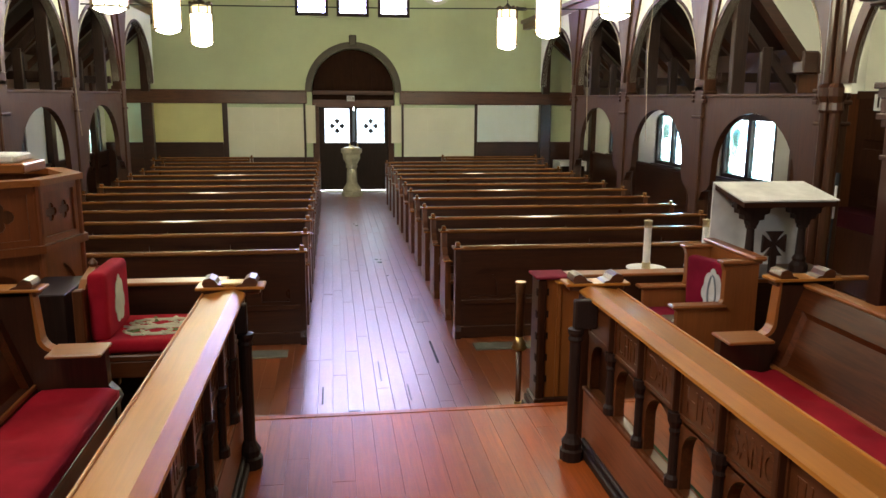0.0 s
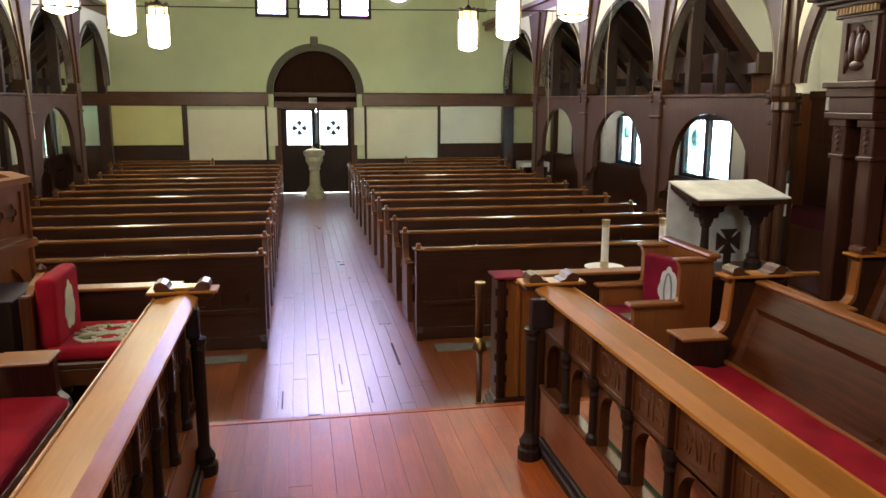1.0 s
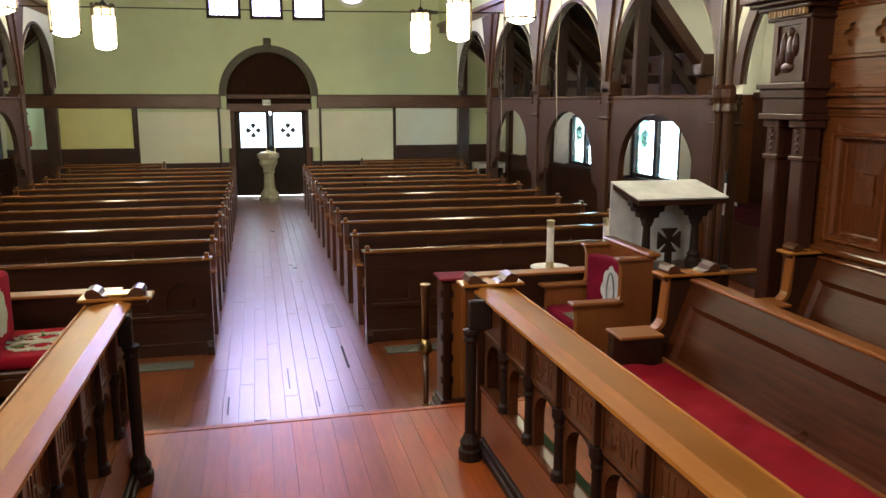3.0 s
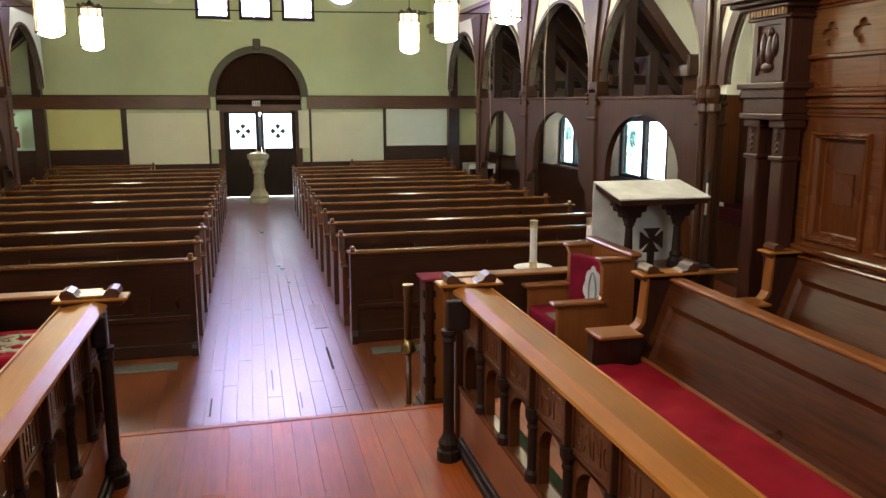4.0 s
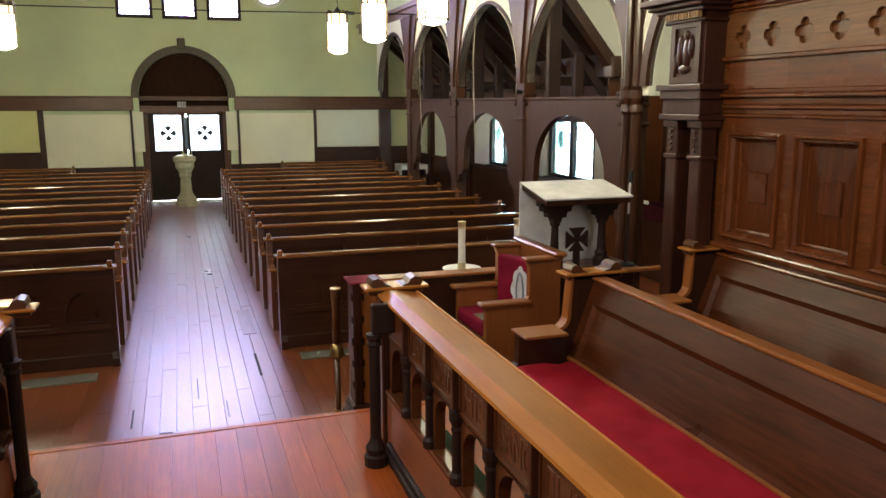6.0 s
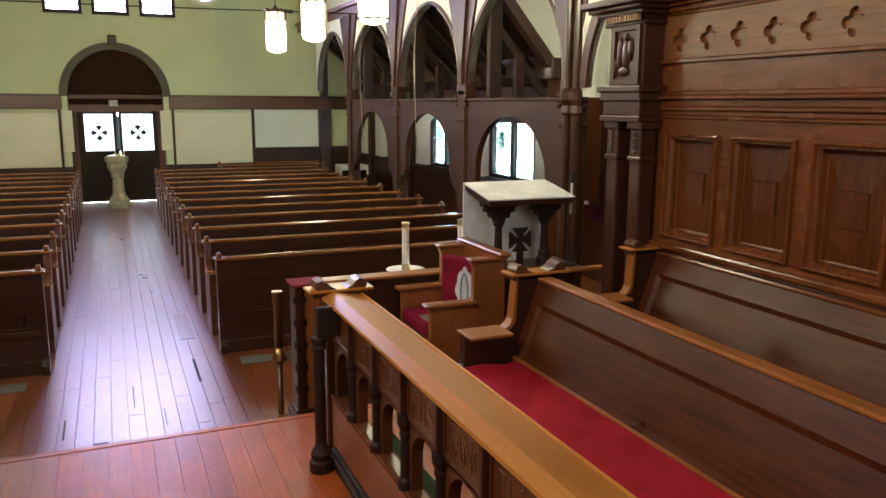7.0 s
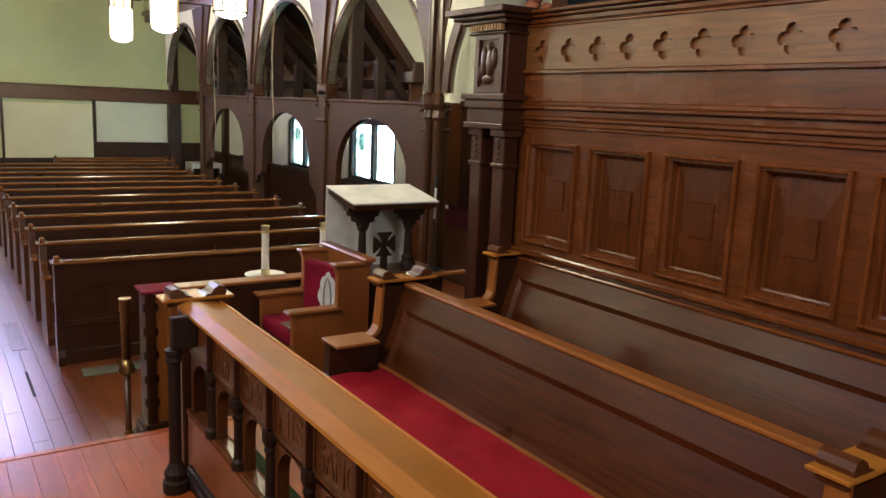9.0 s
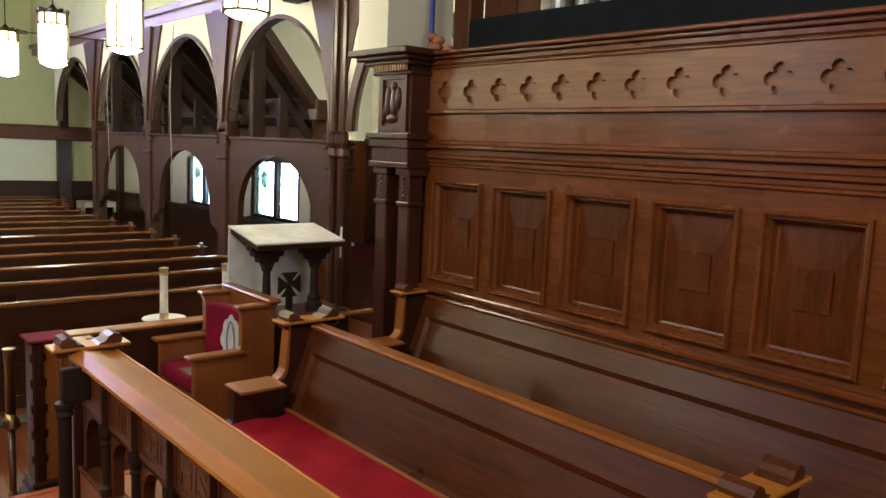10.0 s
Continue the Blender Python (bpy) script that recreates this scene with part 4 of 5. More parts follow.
    if cushion:
        cu = bmesh.new()
        nx, ny = 10, 60
        y0, y1 = ya + 0.085, yb - 0.085
        grid = []
        for i in range(nx + 1):
            row = []
            for j in range(ny + 1):
                u, y = 0.0 + 0.40 * i / nx, y0 + (y1 - y0) * j / ny
                edge = min(i, nx - i) / 2.0, min(j, ny - j) / 2.0
                h = 0.075 * min(1.0, edge[0] + 0.45) ** 0.5 * min(1.0, edge[1] + 0.45) ** 0.5
                t = min(((u - 0.12 - 0.17 * (q % 2)) ** 2 + (y - y0 - 0.2 - 0.22 * q) ** 2) for q in range(12))
                h -= 0.022 * math.exp(-t / 0.003)
                h += 0.006 * noise.noise((u * 6, y * 5, 3.0))
                row.append(cu.verts.new((X(u), y, z + h)))
            grid.append(row)
        for i in range(nx):
            for j in range(ny):
                cu.faces.new((grid[i][j], grid[i + 1][j], grid[i + 1][j + 1], grid[i][j + 1]))
        rim = [e for e in cu.edges if e.is_boundary]
        r = bmesh.ops.extrude_edge_only(cu, edges=rim)
        for v in r["geom"]:
            if isinstance(v, bmesh.types.BMVert):
                v.co.z = z + 0.002
        tagged(part("seat_cushion", cu, c_red, smooth=True), "long red buttoned cushion on the choir bench", "cushion", "bench cushions")
    return st


stall(1.91, 1, 3.55, 6.36, 0.795, 1.03, 1.352, back=0.345)
stall(-1.275, -1, 3.55, 6.50, 0.80, 1.05, 1.37)
stall(3.02, 1, 1.7, 6.74, 0.80, 1.04, 1.36, False, w_screen_y)

# organ screen: framed panels, cornice, pierced frieze
SX = 3.64
org = thing("organ_screen", (SX + 0.1, 4.3, CH), "tall brown oak screen of framed panels under a pierced quatrefoil frieze", "screen")
PITCH, YTOP = 0.598, 6.67
cells = [(YTOP - PITCH * k - 0.482, YTOP - PITCH * k) for k in range(8)]
SY0, SY1 = 1.5, 6.84
part("panel_frame", plate(bmesh.new(), rect(SY0, SY1, CH, 2.25), [rect(a, b, 1.455, 2.146) for a, b in cells], "x", SX, SX + 0.05), w_screen_y, org)
for a, b in cells:
    bm = bmesh.new()
    rows = [(-0.006, 0.0), (-0.004, -0.024), (0.008, -0.034), (0.018, -0.028), (0.022, -0.010), (0.030, -0.012), (0.042, 0.012), (0.047, 0.050), (0.062, 0.054)]
    loops = [[bm.verts.new((SX + dx, u, v)) for u, v in rect(a + i, b - i, 1.455 + i, 2.146 - i)] for i, dx in rows]
    for p, q in zip(loops, loops[1:]):
        for k in range(4):
            bm.faces.new((p[k], p[(k + 1) % 4], q[(k + 1) % 4], q[k]))
    mould = part("panel_moulding", bm, w_screen_z, org)
    bm = bmesh.new()
    m, zc = (a + b) / 2, 1.80
    rows = [(a + 0.06, b - 0.06, 1.515, 2.086, 0.053), (m - 0.10, m + 0.10, zc - 0.115, zc + 0.115, 0.046), (m - 0.086, m + 0.086, zc - 0.100, zc + 0.100, 0.0455), (m - 0.082, m + 0.082, zc - 0.096, zc + 0.096, 0.036)]
    loops = [[bm.verts.new((SX + dx, u, v)) for u, v in rect(u0, u1, v0, v1)] for u0, u1, v0, v1, dx in rows]
    for p, q in zip(loops, loops[1:]):
        for k in range(4):
            bm.faces.new((p[k], p[(k + 1) % 4], q[(k + 1) % 4], q[k]))
    bm.faces.new(loops[-1])
    part("panel", bm, w_panel, org, "raised and fielded brown oak panel")
part("back_board", boxes((SX + 0.06, SX + 0.09, SY0, SY1, CH, 3.0)), w_dark_y, org)
for d, z0, z1 in ((0.018, 2.245, 2.265), (0.006, 2.265, 2.30), (0.026, 2.30, 2.325), (0.016, 2.325, 2.37), (0.050, 2.37, 2.395), (0.034, 2.395, 2.425)):
    part("cornice", boxes((SX - d, SX + 0.06, SY0, SY1, z0, z1), bevel=0.006), w_screen_y, org)
part("plain_board", boxes((SX - 0.004, SX + 0.05, SY0, SY1, 2.425, 2.60)), w_screen_y, org)
part("ledge", boxes((SX - 0.03, SX + 0.06, SY0, SY1, 2.60, 2.63), bevel=0.006), w_screen_y, org)
w_frieze = wood("frieze_wood", (0.22, 0.088, 0.026), 0.3, "y", 0.0, 0.5)
holes = [quatrefoil(6.60 - 0.2592 * k, 2.748, 0.076) for k in range(19)]
part("frieze", plate(bmesh.new(), rect(SY0, SY1, 2.63, 2.945), holes, "x", SX - 0.006, SX + 0.022), w_frieze, org)
part("frieze_ground", boxes((SX + 0.022, SX + 0.04, SY0, SY1, 2.63, 2.945)), w_frieze, org)
part("crown", boxes((SX - 0.018, SX + 0.02, SY0, SY1, 2.905, 2.925), (SX - 0.026, SX + 0.10, SY0, SY1, 2.93, 2.965), (SX - 0.05, SX + 0.12, SY0, SY1, 2.965, 2.99), (SX - 0.08, SX + 0.14, SY0, SY1, 2.99, 3.015), bevel=0.006), w_screen_y, org)
part("dado_rail", boxes((SX - 0.05, SX, SY0, SY1, 1.37, 1.41), bevel=0.01), w_screen_y, org)

# carved pier at the end of the screen
PX, PA, PB = 3.46, 6.76, 7.14
pi = thing("carved_pier", (PX + 0.1, 6.95, CH), "dark carved oak pier with a relief panel over twin columns", "pier")
part("core", boxes((PX + 0.01, PX + 0.30, PA, PB, 2.24, 2.93), bevel=0.004), w_pier, pi)
part("entablature", boxes((PX - 0.03, PX + 0.32, PA - 0.03, PB + 0.05, 2.22, 2.26), (PX - 0.015, PX + 0.3, PA - 0.015, PB + 0.03, 2.26, 2.36), (PX - 0.05, PX + 0.32, PA - 0.05, PB + 0.07, 2.42, 2.46), (PX - 0.03, PX + 0.32, PA - 0.03, PB + 0.05, 2.36, 2.42), bevel=0.006), w_pier, pi)
part("relief_frame", plate(bmesh.new(), rect(PA + 0.03, PB - 0.03, 2.47, 2.86), [rect(PA + 0.075, PB - 0.075, 2.51, 2.83)], "x", PX - 0.01, PX + 0.012), w_pier, pi)
bm = bmesh.new()
for u, v, ru, rv in ((6.95, 2.66, 0.045, 0.11), (6.95, 2.785, 0.028, 0.03), (7.02, 2.67, 0.03, 0.12), (6.90, 2.70, 0.028, 0.08), (6.97, 2.56, 0.07, 0.035), (7.055, 2.60, 0.02, 0.07)):
    r = bmesh.ops.create_icosphere(bm, subdivisions=2, radius=1.0)
    for w in r["verts"]:
        w.co = Vector((PX + 0.01 + w.co.x * 0.022, u + w.co.y * ru, v + w.co.z * rv))
part("relief", bm, w_pier, pi, "worn carved relief of plain rounded forms", True)
gilded = plain("gilded_wood", (0.42, 0.25, 0.10), 0.4)
for k in range(12):
    y = PA + 0.012 + k * 0.031
    part("dentil", boxes((PX - 0.05, PX - 0.02, y, y + 0.016, 2.885, 2.925)), gilded, pi, "small gilded dentil")
part("capital", boxes((PX - 0.02, PX + 0.33, PA - 0.02, PB + 0.04, 2.86, 2.885), (PX - 0.06, PX + 0.34, PA - 0.05, PB + 0.09, 2.925, 2.955), (PX - 0.10, PX + 0.36, PA - 0.08, PB + 0.14, 2.955, 2.985), (PX - 0.14, PX + 0.38, PA - 0.11, PB + 0.19, 2.985, 3.03), bevel=0.008), w_pier, pi)
for a, b in ((6.735, 6.90), (7.0, 7.17)):
    m = (a + b) / 2
    col = part("column", boxes((PX + 0.02, PX + 0.14, a + 0.02, b - 0.02, 0.8, 1.98), bevel=0.01), w_pier, pi)
    bm = boxes((PX, PX + 0.16, a, b, 2.17, 2.22), (PX + 0.005, PX + 0.15, a + 0.008, b - 0.008, 1.955, 1.985), (PX + 0.02, PX + 0.14, a + 0.02, b - 0.02, 1.98, 2.17), bevel=0.006)
    for k in range(4):
        r = bmesh.ops.create_icosphere(bm, subdivisions=1, radius=1.0)
        for w in r["verts"]:
            w.co = Vector((PX + 0.018 + w.co.x * 0.016, m + w.co.y * (0.03 - 0.004 * k), 2.145 - 0.042 * k + w.co.z * 0.018))
    part("column_capital", bm, w_pier, col)
part("base", boxes((PX, PX + 0.28, PA - 0.02, PB + 0.05, CH, 0.8), bevel=0.01), w_pier, pi)

# over the screen: white wall pier, pipe, cloth and case
setting("wall_pier", boxes((3.37, 3.95, 6.92, 7.27, 3.03, 7.0)), p_pale, "whitewashed wall pier over the carved pier", "wall")
setting("organ_ledge", boxes((3.95, 4.6, 1.0, 7.0, 2.5, 2.6)), w_dark_y, "dark ledge that carries the organ pipes", "ledge")
bk = setting("organ_chamber", boxes((4.6, 4.7, 1.0, 7.0, CH, 7.0)), w_dark_y, "dark wooden case of the organ chamber", "panelling")
cloth_b = tagged(part("black_curtain", boxes((3.955, 3.975, 1.2, 6.74, 2.6, 3.28)), c_black), "black cloth stretched behind the top of the screen", "curtain")
for k in range(22):
    y, h = 6.1 - 0.2 * k, 4.6 + 0.5 * math.sin(k * 0.7)
    pp = thing("organ_pipe", (4.2, y, 3.4), "silver organ pipe behind the black cloth", "organ pipe", "organ pipes")
    part("pipe_body", lathe(bmesh.new(), [(0.03, 2.6), (0.065, 3.3), (0.065, h), (0.06, h)], 4.2, y, 12), plain("pipe_metal", (0.5, 0.5, 0.48), 0.3, 0.9), pp) if k == 0 else None
    if k:
        bpy.data.objects.remove(pp)
        copy_thing(bpy.data.objects["organ_pipe"], pose(4.2, y, 3.4))
tagged(part("corner_post", boxes((3.955, 4.1, 6.745, 6.92, 2.6, 6.8), bevel=0.01), w_mid_z), "brown post of the organ case", "post")
setting("organ_panelling", boxes((4.10, 4.13, 6.22, 6.745, 2.6, 6.8), (4.085, 4.10, 6.42, 6.50, 2.6, 6.8), bevel=0.004), w_mid_z, "brown panelled end of the organ case", "panelling")
tagged(part("blue_banner_pole", lathe(bmesh.new(), [(0.02, 3.03), (0.02, 5.2)], 3.70, 6.85, 10), plain("blue_enamel", (0.04, 0.07, 0.30), 0.3)), "blue painted pole standing on the screen", "pole")
orn = bmesh.new()
for x, y, z, r in ((3.66, 6.70, 3.06, 0.05), (3.66, 6.66, 3.10, 0.04), (3.68, 6.58, 3.045, 0.035), (3.66, 6.73, 3.13, 0.035)):
    q = bmesh.ops.create_icosphere(orn, subdivisions=2, radius=r)
    for v in q["verts"]:
        v.co = Vector((x + v.co.x, y + 0.06 + v.co.y * 1.3, z + v.co.z * 0.8))
tagged(part("clay_ornament", orn, plain("terracotta", (0.36, 0.13, 0.07), 0.7), smooth=True), "small terracotta coloured ornament lying on the screen's ledge", "ornament")

# low parapet with a newel beside the steps
pa = thing("parapet", (1.9, 7.88, CH), "low dark panelled parapet with a pale worn rail", "parapet")
part("panel", boxes((1.48, 3.0, 7.84, 7.90, 0.0, 1.04)), w_dark_x, pa)
part("rail", boxes((1.46, 3.0, 7.80, 7.95, 1.04, 1.062), bevel=0.006), w_oak_x, pa)
nw = thing("prayer_desk", (1.45, 7.8, 0), "oak prayer desk front with notched edge posts", "prayer desk")
part("body", boxes((1.33, 1.68, 7.70, 7.86, 0.0, 1.05), bevel=0.008), w_oak_z, nw)
part("corner_post", boxes((1.298, 1.36, 7.675, 7.87, 0.0, 1.062), bevel=0.012), w_dark_z, nw)
part("inner_post", boxes((1.44, 1.475, 7.685, 7.705, 0.16, 1.05), bevel=0.006), w_oak_z, nw)
part("ledge", boxes((1.42, 1.62, 7.62, 7.72, 1.035, 1.052), bevel=0.005), w_gold_x, nw, "pale worn oak ledge")
part("plinth", boxes((1.245, 1.70, 7.64, 7.9, 0.0, 0.07), (1.265, 1.69, 7.655, 7.9, 0.07, 0.12), (1.283, 1.68, 7.665, 7.9, 0.12, 0.16), bevel=0.008), w_dark_x, nw)
for k in range(5):
    z = 0.28 + 0.165 * k
    part("notch", boxes((1.292, 1.304, 7.69, 7.73, z, z + 0.05)), w_black, nw)
    part("notch", boxes((1.366, 1.38, 7.692, 7.702, z, z + 0.05)), w_black, nw)
tagged(part("book_cloth", boxes((1.275, 1.53, 7.66, 7.90, 1.064, 1.084), bevel=0.006), c_maroon), "folded maroon cloth on the prayer desk", "cloth")
pl = thing("parapet", (-1.6, 7.88, CH), "low dark panelled parapet with a pale worn rail", "parapet")
part("panel", boxes((-2.25, -0.9, 7.84, 7.90, 0.0, 1.06)), w_dark_x, pl)
part("rail", boxes((-2.05, -0.9, 7.80, 7.95, 1.06, 1.082), bevel=0.006), w_oak_x, pl)

# processional torch in a floor socket
tc = thing("processional_torch", (1.200, 7.82, 0), "slim brass and wood torch standing upright by the step", "torch")
part("staff", lathe(bmesh.new(), [(0.028, 0.0), (0.022, 0.03), (0.022, 0.5)], 1.200, 7.82, 12), w_mid_z, tc, smooth=True)
part("foot", lathe(bmesh.new(), [(0.05, 0.0), (0.05, 0.02), (0.03, 0.05), (0.028, 0.09)], 1.200, 7.82, 14), brass, tc)
part("knop", lathe(bmesh.new(), [(0.024, 0.49), (0.05, 0.50), (0.058, 0.52), (0.045, 0.535), (0.05, 0.55), (0.034, 0.57), (0.028, 0.60)], 1.200, 7.82, 16), brass, tc, smooth=True)
part("barrel", lathe(bmesh.new(), [(0.030, 0.60), (0.032, 0.93), (0.037, 0.935), (0.036, 0.995), (0.041, 1.008), (0.041, 1.018), (0.033, 1.015)], 1.200, 7.82, 14), plain("bronzed_tube", (0.30, 0.18, 0.09), 0.3, 0.85), tc, smooth=True)

# candles on white discs
for x, y in ((2.29, 8.13), (2.775, 8.13)):
    cs = thing("candle_stand", (x, y, 0), "white candle on a round white dish", "candle", "choir candles")
    part("stem", lathe(bmesh.new(), [(0.09, 0.0), (0.08, 0.04), (0.02, 0.06), (0.02, 1.01)], x, y, 12), w_dark_z, cs)
    part("dish", lathe(bmesh.new(), [(0.04, 1.0), (0.135, 1.012), (0.156, 1.024), (0.156, 1.032), (0.05, 1.026)], x, y, 32), paint_white, cs)
    part("socket", lathe(bmesh.new(), [(0.036, 1.026), (0.036, 1.032), (0.032, 1.036), (0.032, 1.066), (0.035, 1.07), (0.035, 1.076)], x, y, 14), pale_brass, cs)
    part("candle", lathe(bmesh.new(), [(0.029, 1.076), (0.028, 1.36)], x, y, 16), wax, cs, smooth=False)
    part("cap", lathe(bmesh.new(), [(0.033, 1.352), (0.033, 1.36), (0.030, 1.365), (0.030, 1.395), (0.034, 1.40), (0.034, 1.408), (0.010, 1.410), (0.008, 1.416)], x, y, 14), pale_brass, cs)


# bishop's chair and its opposite
def emblem(cy, cz, wide, high, x0, x1):
    """A stitched emblem with a lobed outline, on the face of a back cushion."""
    o = []
    for q in range(56):
        a = 2 * math.pi * q / 56
        r = 0.86 + 0.14 * abs(math.cos(3.5 * (a - math.pi / 2)))
        o.append((cy + wide * r * math.cos(a) * (1 - 0.25 * math.sin(a)), cz + high * r * math.sin(a)))
    return prism(bmesh.new(), o, "x", x0, x1)


BZ0 = 0.30           # the step on which the clergy chair stands
ch = thing("clergy_chair", (2.35, 7.42, BZ0), "solid oak clergy chair with panelled sides and red cushions", "chair")
for y in (7.12, 7.69):
    o = [(2.13, BZ0), (2.13, 0.62), (2.10, 0.70), (2.10, 0.95), (2.075, 0.975), (2.37, 0.98), (2.40, 0.99), (2.418, 1.02), (2.42, 1.06), (2.42, 1.22), (2.40, 1.27), (2.655, 1.275), (2.655, BZ0)]
    part("side", prism(bmesh.new(), o, "y", y, y + 0.05), w_chair_z, ch)
    part("armrest", boxes((2.055, 2.43, y - 0.03, y + 0.075, 0.972, 0.998), bevel=0.009), w_chair_x, ch)
    part("wing_cap", boxes((2.385, 2.67, y - 0.02, y + 0.07, 1.268, 1.292), bevel=0.007), w_chair_x, ch)
part("backrest", boxes((2.60, 2.65, 7.16, 7.70, 0.5, 1.30)), w_chair_z, ch)
part("top_rail", boxes((2.585, 2.68, 7.06, 7.80, 1.294, 1.325), bevel=0.012), w_chair_y, ch)
part("seat", boxes((2.12, 2.62, 7.16, 7.70, 0.68, 0.735), bevel=0.006), w_chair_y, ch)
part("apron", boxes((2.125, 2.15, 7.17, 7.69, 0.52, 0.68)), w_chair_y, ch)


def pillow(x0, x1, y0, y1, z0, z1, rnd=0.03):
    """A soft block with well rounded edges."""
    bm = box(bmesh.new(), x0, x1, y0, y1, z0, z1)
    bmesh.ops.bevel(bm, geom=list(bm.edges), offset=rnd, segments=4, affect="EDGES", profile=0.6)
    return bm


cu = tagged(part("seat_cushion", pillow(2.085, 2.54, 7.19, 7.67, 0.737, 0.845, 0.04), c_crimson, smooth=True), "crimson seat cushion with a worn grey patch and a white sprig", "cushion", "chair cushions")
part("patch", boxes((2.12, 2.27, 7.23, 7.42, 0.8455, 0.8475)), cloth("grey_stitching", (0.16, 0.13, 0.10)), cu)
bm = tube(bmesh.new(), [(2.13 + 0.018 * k, 7.25 + 0.03 * math.sin(k * 1.3), 0.849) for k in range(7)], 0.008, 6)
part("sprig", bm, cloth("pale_sprig", (0.6, 0.58, 0.52)), cu)
ease = Matrix.Translation((2.50, 7.42, 0)) @ Matrix.Rotation(radians(20), 4, "Z") @ Matrix.Translation((-2.55, -7.435, 0))
bm = pillow(2.50, 2.595, 7.21, 7.66, 0.84, 1.235, 0.035)
bm.transform(ease)
bc = tagged(part("back_cushion", bm, c_crimson, smooth=True), "crimson back cushion with a pale grey lobed emblem", "cushion", "chair cushions")
bm = emblem(7.40, 1.03, 0.095, 0.155, 2.495, 2.502)
bm.transform(ease)
part("emblem", bm, cloth("pale_stitching", (0.62, 0.63, 0.64)), bc, "pale stitched emblem")
ring = [ease @ Vector((2.490, 7.40 + (0.035 * math.sin(q * math.pi / 8)) * (1 - 0.25 * math.cos(q * math.pi / 8)), 1.02 + 0.115 * math.cos(q * math.pi / 8))) for q in range(17)]
part("stitching", tube(bmesh.new(), ring, 0.006, 6), cloth("grey_thread", (0.30, 0.34, 0.38)), bc)

CZ = CH
lc = thing("side_chair", (-1.25, 7.3, CH), "dark wooden chair with an arched back and embroidered red cushions", "chair")
o = [(6.98, CZ + 0.2), (7.55, CZ + 0.2), (7.55, CZ + 0.76), (7.45, CZ + 0.83), (7.27, CZ + 0.875), (7.08, CZ + 0.83), (6.98, CZ + 0.76)]
part("backrest", prism(bmesh.new(), o, "x", -1.630, -1.590), w_oak_z, lc)
part("finial", lathe(bmesh.new(), [(0.02, CZ + 0.86), (0.03, CZ + 0.89), (0.004, CZ + 0.92)], -1.610, 7.27, 10), w_mid_z, lc)
for y in (6.95, 7.54):
    part("back_post", boxes((-1.640, -1.580, y - 0.02, y + 0.035, CZ, CZ + 0.80), bevel=0.008), w_mid_z, lc)
    part("front_leg", boxes((-1.090, -1.030, y - 0.02, y + 0.035, CZ, CZ + 0.40), bevel=0.008), w_mid_z, lc)
part("seat", boxes((-1.620, -1.030, 6.94, 7.58, CZ + 0.36, CZ + 0.40), bevel=0.008), w_mid_x, lc)
part("apron", boxes((-1.600, -1.050, 6.945, 6.97, CZ + 0.26, CZ + 0.36), bevel=0.004), w_mid_x, lc)
part("apron", boxes((-1.600, -1.050, 7.55, 7.575, CZ + 0.26, CZ + 0.36), bevel=0.004), w_mid_x, lc)
cu = tagged(part("seat_cushion", pillow(-1.550, -1.010, 6.96, 7.56, CZ + 0.402, CZ + 0.48, 0.035), c_red, smooth=True), "red seat cushion embroidered with cream and green leaves", "cushion", "chair cushions")
stitch, stitch_green = cloth("cream_stitching", (0.55, 0.55, 0.40)), cloth("green_stitching", (0.14, 0.20, 0.08))
for k in range(4):
    cx, cy = -1.29 + 0.10 * (k % 2), 7.16 + 0.17 * (k // 2)
    loop = [(cx + 0.12 * math.cos(q * math.pi / 10) + 0.02 * math.cos(q * math.pi / 2), cy + 0.085 * math.sin(q * math.pi / 10) + 0.015 * math.sin(q * 0.9), CZ + 0.481 + 0.002 * math.sin(q + k)) for q in range(21)]
    part("stitched_loop", tube(bmesh.new(), loop, 0.013, 6), stitch, cu)
for k in range(10):
    a = k * 0.63
    tip = [(-1.24 + r * math.cos(a), 7.26 + r * 0.95 * math.sin(a) + 0.02 * math.sin(r * 30), CZ + 0.480) for r in (0.13, 0.17, 0.21)]
    part("stitched_leaf", tube(bmesh.new(), tip, 0.014, 6), stitch if k % 3 else stitch_green, cu)
bc = tagged(part("back_cushion", pillow(-1.580, -1.470, 7.0, 7.50, CZ + 0.46, CZ + 0.88, 0.045), c_red, smooth=True), "thick red back cushion with a pale lily emblem", "cushion", "chair cushions")
part("emblem", emblem(7.26, CZ + 0.67, 0.10, 0.15, -1.472, -1.466), cloth("cream_emblem", (0.60, 0.62, 0.50)), bc)
cab = thing("dark_cabinet", (-1.8, 7.2, CH), "black painted cabinet behind the chair", "cabinet")
part("body", boxes((-1.98, -1.70, 7.0, 7.5, CH, CH + 0.76), bevel=0.006), w_black, cab)

